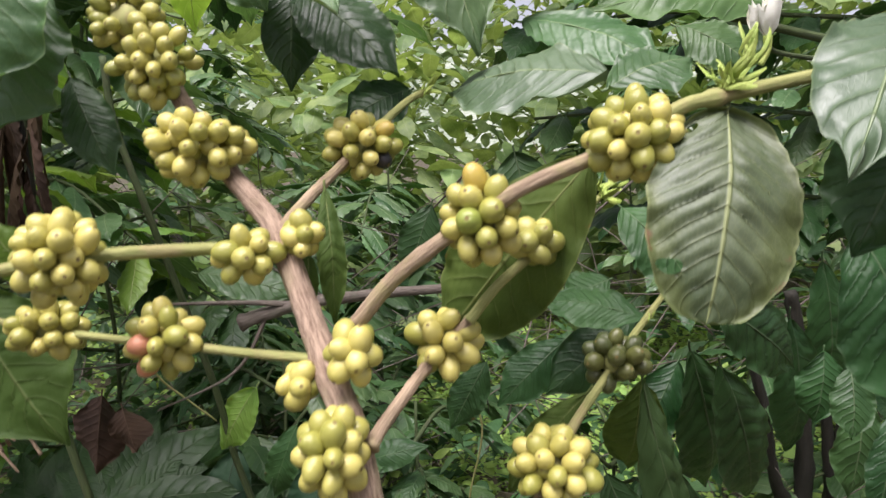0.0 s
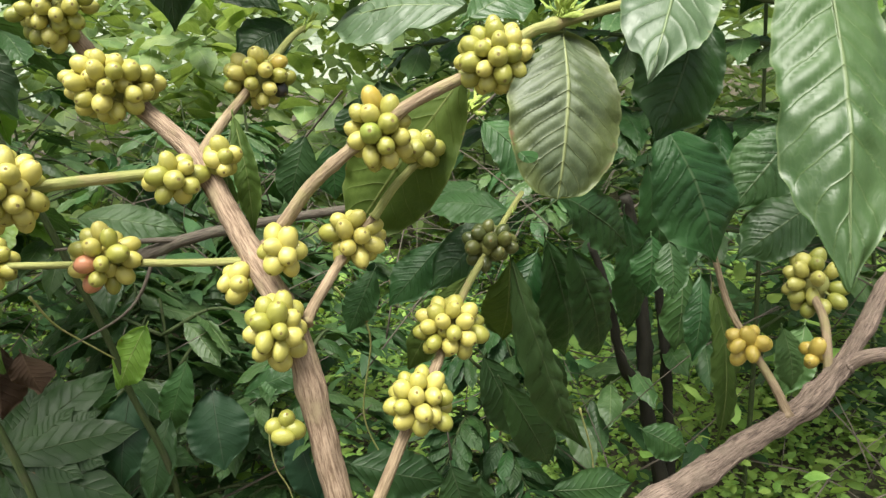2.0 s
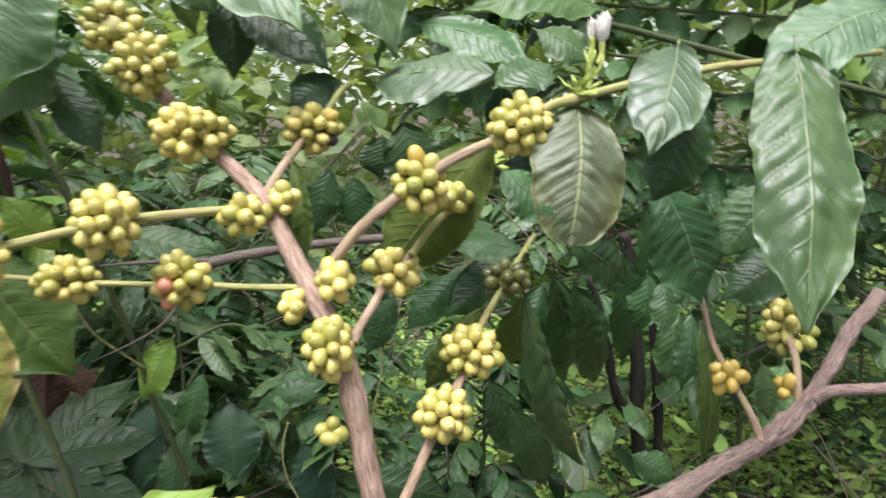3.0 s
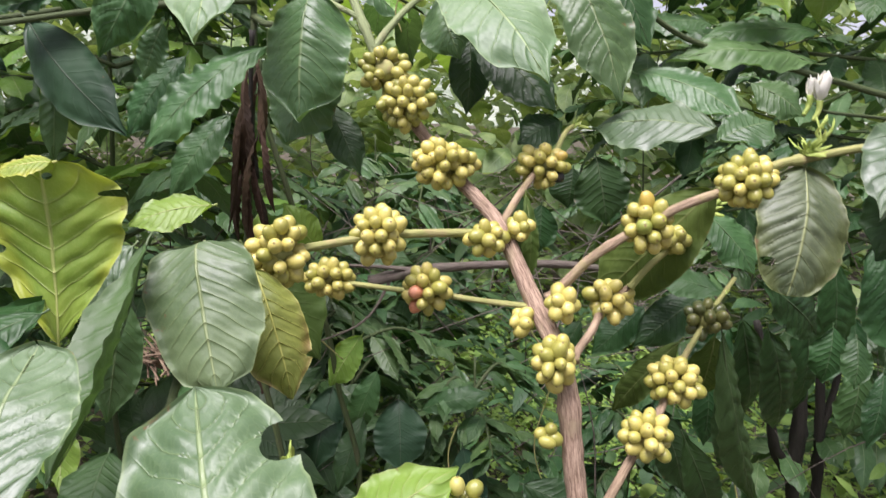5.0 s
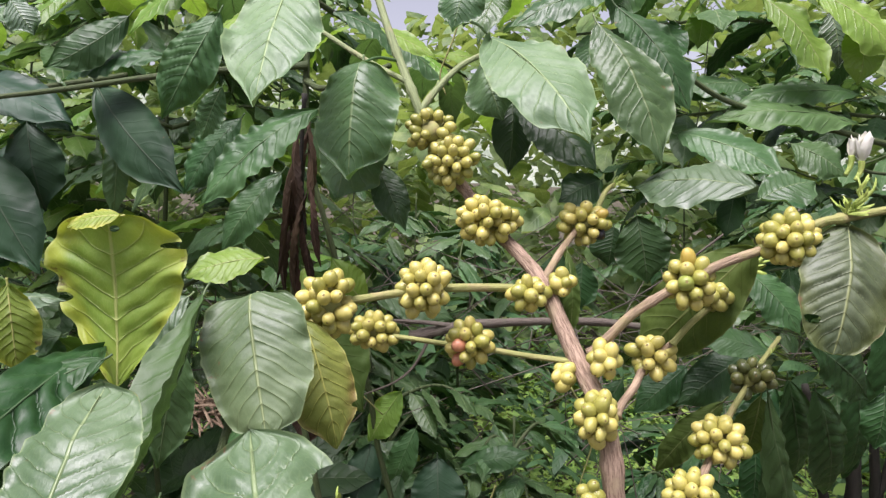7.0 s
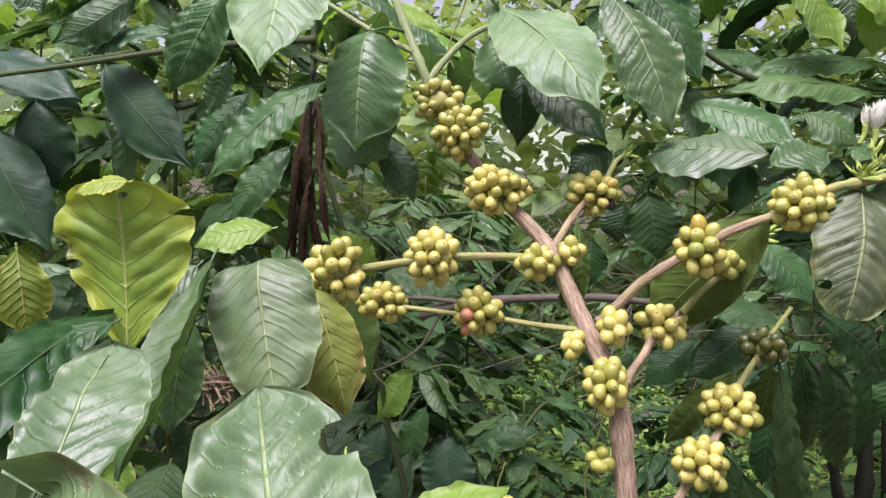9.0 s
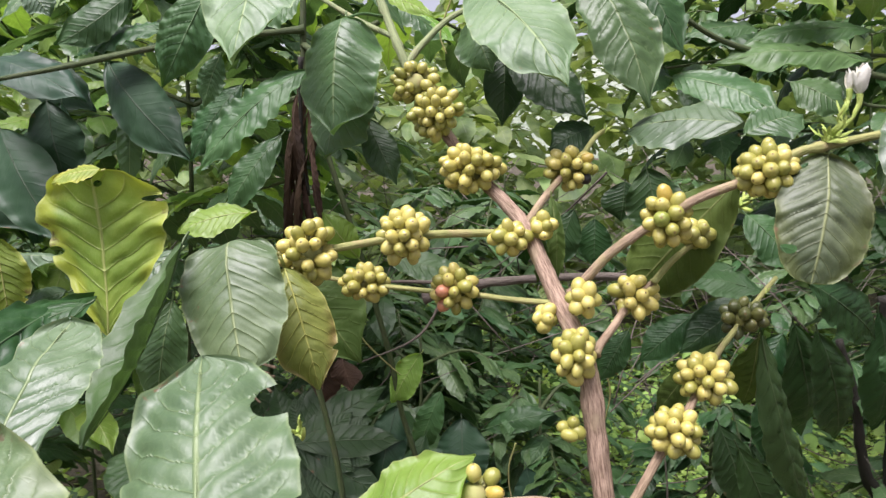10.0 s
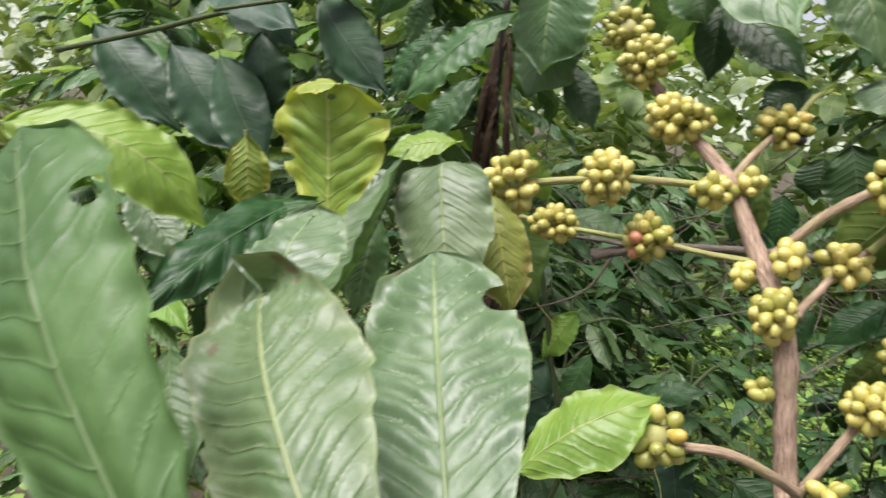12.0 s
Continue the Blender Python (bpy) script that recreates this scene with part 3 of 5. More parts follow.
cluster(coffee, (0.105, 0.46, 1.247), 0.021, 0.020, 15, BERRY_DARK, seed=21)
cluster(coffee, (0.016, 0.325, 1.111), 0.016, 0.016, 6, seed=22)
cluster(coffee, (-0.11, 0.26, 1.15), 0.026, 0.025, 14, BERRY_OLIVE, seed=23, odd=(((1, -1, 0), BERRY_ORANGE),))
cluster(coffee, (-0.166, 0.28, 1.119), 0.016, 0.014, 6, seed=24)

# leaves of the fruiting shrub
leaf(coffee, (-0.339, 0.46, 1.599), (-0.334, 0.355, 1.464), 0.081, (0, -0.9, 0.5), LEAF_SOFT, blunt=0.7, bend=0.06)
leaf(coffee, (-0.273, 0.47, 1.521), (-0.272, 0.43, 1.408), 0.082, (-0.1, -0.9, 0.35), LEAF, bend=0.12, peak=0.3, fold=0.3, ripple=0.018, wave=0.03, blunt=0.6, belly=0.42, stalk=(-0.255, 0.54, 1.535))
leaf(coffee, (-0.27, 0.5, 1.487), (-0.294, 0.47, 1.386), 0.074, (-0.2, -0.9, 0.2), LEAF, bend=0.08, fold=0.2, ripple=0.012, wave=0.03, blunt=0.6)
leaf(coffee, (-0.268, 0.52, 1.428), (-0.229, 0.5, 1.36), 0.035, (0.2, -1, 0.2), LEAF_DARK)
leaf(coffee, (-0.158, 0.56, 1.563), (-0.057, 0.43, 1.453), 0.092, (0.05, -0.75, 0.65), LEAF_SOFT, stalk=(-0.178, 0.53, 1.575), blunt=0.65)
leaf(coffee, (-0.048, 0.58, 1.587), (0.02, 0.52, 1.439), 0.077, (0.2, -0.7, 0.7), LEAF, ripple=0.022)
leaf(coffee, (-0.024, 0.64, 1.619), (0.059, 0.6, 1.498), 0.070, (0.3, -0.8, 0.5), LEAF_DARK, ripple=0.02, wave=0.03)
leaf(coffee, (0.1, 0.47, 1.419), (-0.002, 0.545, 1.415), 0.069, (0.05, -0.75, 0.65), LEAF_PALE, ripple=0.012, wave=0.004, bend=0.1)
leaf(coffee, (0.095, 0.45, 1.411), (0.147, 0.47, 1.429), 0.046, (0, -0.6, 0.75), LEAF, bend=0.1)
leaf(coffee, (0.051, 0.62, 1.477), (0.152, 0.56, 1.431), 0.063, (0.1, -0.7, 0.7), LEAF, ripple=0.015)
leaf(coffee, (0.139, 0.373, 1.394), (0.123, 0.335, 1.301), 0.067, (0.05, -0.9, 0.45), LEAF_DUSTY, "dusty grey-green leaf with scorched edges", blunt=0.42, belly=0.53, point=0.01, ripple=0.024, wave=0.008, bend=0.14, cols=28, stalk=(0.139, 0.375, 1.4), bites=((0.12, -0.75, 0.03, 0.12), (0.78, -0.7, 0.04, 0.2)))
leaf(coffee, (0.081, 0.4, 1.372), (-0.001, 0.44, 1.261), 0.066, (-0.3, -0.9, 0.1), LEAF_OLIVE, bend=0.06, blunt=0.65)
leaf(coffee, (0.132, 0.5, 1.264), (0.061, 0.52, 1.271), 0.032, (0, -0.7, 0.7), LEAF_MID)
leaf(coffee, (0.134, 0.52, 1.215), (0.132, 0.56, 1.134), 0.044, (0, -1, 0.2), LEAF_OLIVE)
leaf(coffee, (0.124, 0.47, 1.234), (0.2, 0.53, 1.03), 0.038, (0.4, -0.9, 0.2), LEAF_MID, arc=-0.07, bend=0.05, fold=0.25)
leaf(coffee, (0.093, 0.5, 1.212), (0.043, 0.54, 1.12), 0.031, (-0.5, -0.8, 0.2), LEAF_OLIVE)
leaf(coffee, (0.143, 0.62, 1.063), (0.207, 0.68, 0.927), 0.045, (0, -1, 0.3), LEAF_DARK, ripple=0.004)
leaf(coffee, (0.176, 0.62, 1.111), (0.217, 0.67, 1), 0.035, (0, -1, 0.3), LEAF_DARK, ripple=0.004)
leaf(coffee, (-0.034, 0.57, 1.421), (-0.077, 0.54, 1.397), 0.041, (0, -0.9, 0.4), LEAF_DARK)
leaf(coffee, (-0.128, 0.6, 1.501), (-0.039, 0.55, 1.428), 0.059, (0.1, -0.8, 0.6), LEAF_DARK, ripple=0.015)
leaf(coffee, (-0.17, 0.6, 1.545), (-0.141, 0.57, 1.48), 0.060, (-0.3, -0.8, 0.5), LEAF, ripple=0.018, wave=0.03, bend=0.12)
leaf(coffee, (-0.136, 0.62, 1.519), (-0.133, 0.6, 1.423), 0.045, (0.3, -0.9, 0.2), LEAF_DARK)
leaf(coffee, (-0.075, 0.42, 1.32), (-0.079, 0.42, 1.279), 0.013, (0.6, -0.7, 0.1), LEAF_OLIVE)
leaf(coffee, (-0.069, 0.44, 1.354), (-0.063, 0.43, 1.275), 0.016, (0.4, -0.9, 0.1), LEAF_OLIVE, ripple=0.012)
leaf(coffee, (-0.261, 0.47, 1.287), (-0.291, 0.45, 1.334), 0.032, (0, -1, 0.3), LEAF_YOUNG)
leaf(coffee, (-0.345, 0.5, 1.28), (-0.258, 0.47, 1.178), 0.082, (0, -0.9, 0.3), LEAF_OLIVE, ripple=0.02)
leaf(coffee, (-0.197, 0.22, 1.116), (-0.11, 0.27, 1.177), 0.063, (-0.3, -0.75, 0.7), LEAF_YOUNG, bend=0.12, fold=0.2, ripple=0.012)

# the woody fruiting branch of the neighbouring shrub
neighbour = bush("coffee_shrub", (-0.02, 0.22, 0.0), "coffee shrub with a bare woody branch and few berries", "coffee plant")
branch(neighbour, [(-0.02, 0.22, -0.02), (-0.02, 0.24, 0.3), (0.0, 0.26, 0.6), (0.03, 0.3, 0.9), (0.107, 0.335, 1.038), (0.152, 0.345, 1.072), (0.219, 0.36, 1.091), (0.268, 0.37, 1.11), (0.315, 0.38, 1.126), (0.341, 0.385, 1.146), (0.361, 0.39, 1.168), (0.389, 0.4, 1.204), (0.423, 0.41, 1.235)], 0.0105, 0.0062, BARK_WOODY, rough=0.28, sides=32, knots=((0.5, 0.1), (0.7, 0.15)))
branch(neighbour, [(0.352, 0.385, 1.154), (0.364, 0.38, 1.162), (0.403, 0.37, 1.166), (0.441, 0.36, 1.174)], 0.0055, 0.0045, BARK_WOODY, rough=0.1)
branch(neighbour, [(0.302, 0.375, 1.124), (0.296, 0.385, 1.144), (0.287, 0.4, 1.167), (0.278, 0.42, 1.195), (0.275, 0.44, 1.232)], 0.0036, 0.0022, TWIG)
branch(neighbour, [(0.339, 0.385, 1.139), (0.343, 0.4, 1.18), (0.346, 0.42, 1.197)], 0.0036, 0.003, TWIG)
cluster(neighbour, (0.283, 0.4, 1.172), 0.018, 0.015, 8, BERRY_ORANGE, seed=31)
cluster(neighbour, (0.353, 0.43, 1.203), 0.024, 0.027, 22, BERRY_OLIVE, seed=32)
cluster(neighbour, (0.337, 0.4, 1.158), 0.010, 0.015, 4, BERRY_ORANGE, seed=33)
leaf(neighbour, (0.275, 0.33, 1.43), (0.239, 0.24, 1.262), 0.066, (-0.1, -0.85, 0.5), LEAF, blunt=0.5, belly=0.42, ripple=0.016, bend=0.06, fold=0.16, cols=24)
leaf(neighbour, (0.21, 0.37, 1.436), (0.16, 0.295, 1.366), 0.052, (0, -0.8, 0.6), LEAF_PALE, ripple=0.006, pairs=8.0)
leaf(neighbour, (0.402, 0.4, 1.465), (0.245, 0.33, 1.408), 0.060, (0, -0.6, 0.8), LEAF_PALE, ripple=0.014)
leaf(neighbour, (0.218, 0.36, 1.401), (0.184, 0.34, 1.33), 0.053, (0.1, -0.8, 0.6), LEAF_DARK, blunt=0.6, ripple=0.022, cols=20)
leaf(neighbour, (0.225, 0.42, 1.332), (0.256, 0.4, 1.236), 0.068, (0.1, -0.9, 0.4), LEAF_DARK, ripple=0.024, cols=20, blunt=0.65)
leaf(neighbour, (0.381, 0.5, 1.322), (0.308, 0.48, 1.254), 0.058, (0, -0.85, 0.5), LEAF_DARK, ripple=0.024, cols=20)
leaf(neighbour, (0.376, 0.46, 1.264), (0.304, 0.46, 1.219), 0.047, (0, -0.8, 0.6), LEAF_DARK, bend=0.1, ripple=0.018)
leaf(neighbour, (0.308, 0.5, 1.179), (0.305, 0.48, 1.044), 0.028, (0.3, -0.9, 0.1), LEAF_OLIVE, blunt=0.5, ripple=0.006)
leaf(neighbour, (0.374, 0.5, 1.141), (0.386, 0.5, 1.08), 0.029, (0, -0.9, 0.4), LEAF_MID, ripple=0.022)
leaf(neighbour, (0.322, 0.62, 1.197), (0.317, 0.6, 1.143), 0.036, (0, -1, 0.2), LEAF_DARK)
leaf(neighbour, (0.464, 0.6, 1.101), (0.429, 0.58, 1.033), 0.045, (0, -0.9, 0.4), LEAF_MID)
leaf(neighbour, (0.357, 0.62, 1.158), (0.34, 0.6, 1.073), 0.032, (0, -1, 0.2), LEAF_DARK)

# the leafy shoots close to the camera
shoot = bush("coffee_shrub", (-0.24, 0.2, 0.0), "leafy coffee shrub with large glossy and yellowing leaves", "coffee plant")
branch(shoot, [(-0.24, 0.2, -0.02), (-0.25, 0.2, 0.6), (-0.25, 0.19, 1.0), (-0.291, 0.19, 1.143), (-0.296, 0.2, 1.19), (-0.3, 0.26, 1.254), (-0.282, 0.3, 1.289)], 0.006, 0.0022, TWIG_SHADE)
leaf(shoot, (-0.387, 0.25, 1.255), (-0.396, 0.25, 1.38), 0.097, (0.1, -1, 0.15), LEAF_YELLOW, "yellowing leaf with nibbled curled tip", pairs=8.0, blunt=0.45, belly=0.68, point=0.02, ripple=0.018, bend=-0.05, fold=0.1, wave=0.025, cols=34, rows=90, bites=((0.95, 0.1, 0.03, 0.2), (0.9, -0.12, 0.025, 0.1), (0.78, -0.97, 0.02, 0.3), (0.5, 0.98, 0.03, 0.2)))
leaf(shoot, (-0.382, 0.245, 1.378), (-0.415, 0.235, 1.368), 0.020, (0, -0.6, 0.8), LEAF_YELLOW)
leaf(shoot, (-0.298, 0.285, 1.319), (-0.264, 0.22, 1.241), 0.074, (-0.05, -0.8, 0.65), LEAF_SOFT, stalk=(-0.274, 0.3, 1.317), blunt=0.36, belly=0.38, bend=0.2, peak=0.2, fold=0.16, ripple=0.009, point=0.05, cols=24)
leaf(shoot, (-0.267, 0.3, 1.303), (-0.234, 0.285, 1.212), 0.050, (0.5, -0.85, 0.2), LEAF_AMBER, "amber and green ageing leaf", blunt=0.6, ripple=0.02, pairs=9.0, stalk=(-0.272, 0.3, 1.315), fold=0.2)
leaf(shoot, (-0.148, -0.045, 1.202), (-0.232, 0.11, 1.288), 0.081, (0.1, -0.8, 0.6), LEAF_PALE, "pale glossy leaf with a torn edge", seed=5, pairs=13.0, blunt=0.4, belly=0.6, point=0.03, ripple=0.016, wave=0.03, fold=0.18, bend=0.03, cols=30, rows=110, bites=((0.80, -0.95, 0.05, 0.25), (0.75, -0.8, 0.03, 0.22)))
leaf(shoot, (-0.164, -0.1, 1.235), (-0.262, -0.003, 1.281), 0.065, (0.1, -0.9, 0.45), LEAF_WITHERED, "pale leaf with a withered tip", pairs=13.0, cup=0.3, blunt=0.38, belly=0.56, point=0.02, ripple=0.011, wave=0.035, fold=0.2, cols=30, rows=90, bites=((0.88, -0.1, 0.05, 0.12), (0.93, 0.25, 0.03, 0.2)))
leaf(shoot, (-0.195, -0.12, 1.222), (-0.333, -0.06, 1.343), 0.065, (0.25, -0.95, 0.2), LEAF_MID, pairs=12.0, blunt=0.4, belly=0.6, point=0.03, ripple=0.008, wave=0.02, cols=30, rows=90, bites=((0.70, -0.75, 0.04, 0.2), (0.9, -0.5, 0.015, 0.06)))
leaf(shoot, (-0.548, 0.09, 1.33), (-0.442, 0.17, 1.263), 0.058, (-0.3, -0.75, 0.65), LEAF_YOUNG, bend=0.14, arc=0.12, blunt=0.5, ripple=0.008)
leaf(shoot, (-0.397, 0.25, 1.283), (-0.378, 0.03, 1.231), 0.042, (0.35, -0.8, 0.45), LEAF_DARK, ripple=0.016, bend=0.1)
leaf(shoot, (-0.291, 0.03, 1.25), (-0.314, 0.12, 1.299), 0.056, (0.1, -0.85, 0.55), LEAF_PALE, blunt=0.4, belly=0.55, point=0.03, ripple=0.014, wave=0.03, bend=0.06, cols=24)
leaf(shoot, (-0.324, 0.25, 1.326), (-0.313, 0.12, 1.226), 0.046, (-0.5, -0.75, 0.35), LEAF_MID, fold=-0.35, arc=-0.04, ripple=0.008, wave=0.012, bend=-0.06, blunt=0.6, cols=24)
leaf(shoot, (-0.327, 0.37, 1.339), (-0.387, 0.35, 1.321), 0.037, (0, -0.7, 0.7), LEAF_YOUNG)
leaf(shoot, (-0.432, 0.2, 1.333), (-0.425, 0.2, 1.275), 0.033, (0.6, -0.8, 0.2), LEAF_YELLOW)
leaf(shoot, (-0.365, 0.2, 1.29), (-0.412, 0.15, 1.254), 0.030, (0.1, -0.6, 0.8), LEAF_DARK)
leaf(shoot, (-0.376, 0.32, 1.269), (-0.382, 0.3, 1.176), 0.039, (0.3, -0.8, 0.4), LEAF)
leaf(shoot, (-0.322, 0.33, 1.21), (-0.324, 0.3, 1.117), 0.047, (-0.2, -0.8, 0.5), LEAF_MID)
leaf(shoot, (-0.374, 0.33, 1.309), (-0.424, 0.31, 1.253), 0.041, (0, -0.7, 0.6), LEAF_PALE)
leaf(shoot, (-0.574, 0.33, 1.281), (-0.467, 0.31, 1.301), 0.032, (0, -0.6, 0.8), LEAF_PALE, fold=0.5)
leaf(shoot, (-0.491, 0.34, 1.266), (-0.535, 0.32, 1.242), 0.035, (0, -0.6, 0.8), LEAF)
leaf(shoot, (-0.354, 0.25, 1.177), (-0.346, 0.2, 1.144), 0.042, (0.2, -0.7, 0.6), LEAF_MID)
leaf(shoot, (-0.454, 0.15, 1.171), (-0.39, 0.1, 1.103), 0.045, (0.2, -0.7, 0.6), LEAF_MID)
leaf(shoot, (-0.567, 0.22, 1.276), (-0.485, 0.2, 1.223), 0.043, (0.1, -0.7, 0.6), LEAF)

# dark leaves behind the fruiting branch
back = bush("coffee_shrub", (-0.34, 0.68, 0.0), "dark leafy coffee shrub with wavy-edged leaves", "coffee plant")
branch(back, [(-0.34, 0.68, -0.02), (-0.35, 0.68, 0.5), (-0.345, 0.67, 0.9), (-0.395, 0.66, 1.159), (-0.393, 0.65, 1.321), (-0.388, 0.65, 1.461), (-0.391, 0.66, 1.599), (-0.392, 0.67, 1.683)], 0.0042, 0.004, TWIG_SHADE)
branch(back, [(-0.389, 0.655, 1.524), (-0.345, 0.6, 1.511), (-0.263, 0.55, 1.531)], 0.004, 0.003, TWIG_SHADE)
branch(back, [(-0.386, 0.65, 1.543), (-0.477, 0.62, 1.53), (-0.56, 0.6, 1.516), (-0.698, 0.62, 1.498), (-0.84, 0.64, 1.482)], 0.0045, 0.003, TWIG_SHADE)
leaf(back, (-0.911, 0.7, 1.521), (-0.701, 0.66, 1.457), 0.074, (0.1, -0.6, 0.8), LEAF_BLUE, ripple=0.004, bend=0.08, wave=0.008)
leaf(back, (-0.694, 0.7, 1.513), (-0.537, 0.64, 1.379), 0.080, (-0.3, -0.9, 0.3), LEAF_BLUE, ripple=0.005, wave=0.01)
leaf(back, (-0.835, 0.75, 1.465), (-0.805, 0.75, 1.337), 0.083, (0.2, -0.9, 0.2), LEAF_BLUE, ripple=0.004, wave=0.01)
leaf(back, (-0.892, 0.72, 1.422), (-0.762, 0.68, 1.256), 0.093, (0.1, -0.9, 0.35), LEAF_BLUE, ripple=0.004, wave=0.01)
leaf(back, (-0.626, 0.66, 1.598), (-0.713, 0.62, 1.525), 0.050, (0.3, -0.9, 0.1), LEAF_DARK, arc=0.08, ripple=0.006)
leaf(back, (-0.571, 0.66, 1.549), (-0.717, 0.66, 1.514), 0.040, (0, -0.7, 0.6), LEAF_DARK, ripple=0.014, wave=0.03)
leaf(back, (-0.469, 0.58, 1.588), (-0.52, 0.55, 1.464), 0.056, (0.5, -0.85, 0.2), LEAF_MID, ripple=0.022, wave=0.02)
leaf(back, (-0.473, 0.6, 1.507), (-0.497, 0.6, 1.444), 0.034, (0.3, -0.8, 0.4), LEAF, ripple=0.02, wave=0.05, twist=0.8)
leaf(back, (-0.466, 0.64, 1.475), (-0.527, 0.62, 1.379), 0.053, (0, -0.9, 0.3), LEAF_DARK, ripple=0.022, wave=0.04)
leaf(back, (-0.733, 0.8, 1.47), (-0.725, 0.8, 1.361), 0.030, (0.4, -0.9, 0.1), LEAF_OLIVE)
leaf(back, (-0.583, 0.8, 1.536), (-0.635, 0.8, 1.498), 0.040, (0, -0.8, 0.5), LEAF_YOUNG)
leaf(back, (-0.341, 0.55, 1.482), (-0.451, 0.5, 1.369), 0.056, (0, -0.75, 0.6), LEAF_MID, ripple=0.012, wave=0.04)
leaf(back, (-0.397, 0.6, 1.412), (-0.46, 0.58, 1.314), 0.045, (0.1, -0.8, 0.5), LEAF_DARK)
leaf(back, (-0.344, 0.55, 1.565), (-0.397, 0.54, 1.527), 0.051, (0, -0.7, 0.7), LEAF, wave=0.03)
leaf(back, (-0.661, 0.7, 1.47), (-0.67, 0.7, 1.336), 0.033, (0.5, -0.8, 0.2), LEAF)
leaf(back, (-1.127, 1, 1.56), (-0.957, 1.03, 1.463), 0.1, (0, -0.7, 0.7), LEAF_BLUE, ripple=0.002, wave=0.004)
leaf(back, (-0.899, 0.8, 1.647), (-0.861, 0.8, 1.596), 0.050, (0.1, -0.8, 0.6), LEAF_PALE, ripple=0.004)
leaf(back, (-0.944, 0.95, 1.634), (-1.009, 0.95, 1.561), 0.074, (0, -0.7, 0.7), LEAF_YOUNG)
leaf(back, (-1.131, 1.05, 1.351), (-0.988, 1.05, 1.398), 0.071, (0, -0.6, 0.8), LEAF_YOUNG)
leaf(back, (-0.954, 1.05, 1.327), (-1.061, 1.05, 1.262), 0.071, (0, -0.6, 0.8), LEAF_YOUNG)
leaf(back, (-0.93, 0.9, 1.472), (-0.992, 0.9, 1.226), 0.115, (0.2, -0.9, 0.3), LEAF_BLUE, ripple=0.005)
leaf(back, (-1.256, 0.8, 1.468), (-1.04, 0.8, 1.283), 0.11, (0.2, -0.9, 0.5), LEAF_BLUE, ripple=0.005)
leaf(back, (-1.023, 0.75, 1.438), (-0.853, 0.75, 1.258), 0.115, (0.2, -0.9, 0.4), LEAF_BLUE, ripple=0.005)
branch(back, [(-1.297, 0.75, 1.412), (-1.083, 0.75, 1.455), (-0.87, 0.75, 1.503), (-0.682, 0.75, 1.536)], 0.005, 0.004, TWIG_SHADE)
crumple = random.Random(5)
hang_top, hang_low = Vector((-0.383, 0.635, 1.471)), Vector((-0.387, 0.63, 1.25))
for i in range(12):
    k = crumple.uniform(0.0, 0.5) if i > 2 else 0.02 * i
    a = hang_top.lerp(hang_low, k) + Vector((crumple.uniform(-0.014, 0.015) * (0.3 + 1.8 * k), crumple.uniform(-0.01, 0.01), 0))
    b = a + (hang_low - hang_top) * crumple.uniform(0.42, 0.6) + Vector((crumple.uniform(-0.02, 0.02), 0, 0))
    leaf(back, a, b, crumple.uniform(0.006, 0.012), (crumple.uniform(-0.7, 0.7), -0.9, 0), LEAF_DEAD, "withered hanging brown leaf", fold=0.7, wave=0.03, ripple=0.003, twist=crumple.uniform(-2.8, 2.8), blunt=0.6, arc=crumple.uniform(-0.05, 0.05), rows=44, cols=10)
for a, b, w in (((-0.398, 0.75, 1.113), (-0.405, 0.74, 1.026), 0.05), ((-0.376, 0.75, 1.1), (-0.358, 0.74, 1.053), 0.04)):
    leaf(back, a, b, w, (0.4, -0.9, 0), LEAF_DEAD, "withered hanging brown leaf", fold=0.6, wave=0.04, ripple=0.006, twist=1.2)
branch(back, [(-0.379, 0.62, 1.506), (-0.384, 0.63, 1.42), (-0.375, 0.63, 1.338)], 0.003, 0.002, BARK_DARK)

right = bush("coffee_shrub", (1.15, 1.0, 0.0), "dense coffee shrub with long quilted leaves", "coffee plant")
branch(right, [(1.15, 1.0, -0.02), (1.13, 1.0, 0.7), (1.08, 0.98, 1.3), (1.0, 0.95, 1.75)], 0.013, 0.006, BARK_GREY)
branch(right, [(1.08, 0.98, 1.35), (0.297, 0.8, 1.501), (0.14, 0.75, 1.528), (0.063, 0.72, 1.564)], 0.005, 0.003, TWIG_SHADE)
leaf(right, (0.302, 0.78, 1.511), (0.105, 0.74, 1.501), 0.065, (0, -0.65, 0.75), LEAF_MID, ripple=0.012)
leaf(right, (0.313, 0.8, 1.549), (0.141, 0.78, 1.527), 0.055, (0, -0.6, 0.75), LEAF_MID, ripple=0.012)
leaf(right, (0.171, 0.78, 1.667), (0.249, 0.75, 1.56), 0.069, (0.2, -0.7, 0.6), LEAF_YOUNG, ripple=0.012)
leaf(right, (0.239, 0.8, 1.68), (0.341, 0.78, 1.596), 0.075, (0.1, -0.7, 0.7), LEAF_YOUNG, ripple=0.012)
leaf(right, (0.28, 0.85, 1.667), (0.297, 0.85, 1.592), 0.051, (0.1, -0.9, 0.5), LEAF_PALE)
leaf(right, (0.303, 0.8, 1.652), (0.305, 0.8, 1.563), 0.057, (0.1, -0.9, 0.4), LEAF_YOUNG)
leaf(right, (0.119, 0.9, 1.685), (0.119, 0.9, 1.621), 0.044, (0.3, -0.8, 0.4), LEAF_YOUNG)
leaf(right, (0.185, 0.85, 1.563), (0.082, 0.82, 1.549), 0.059, (0, -0.6, 0.8), LEAF)
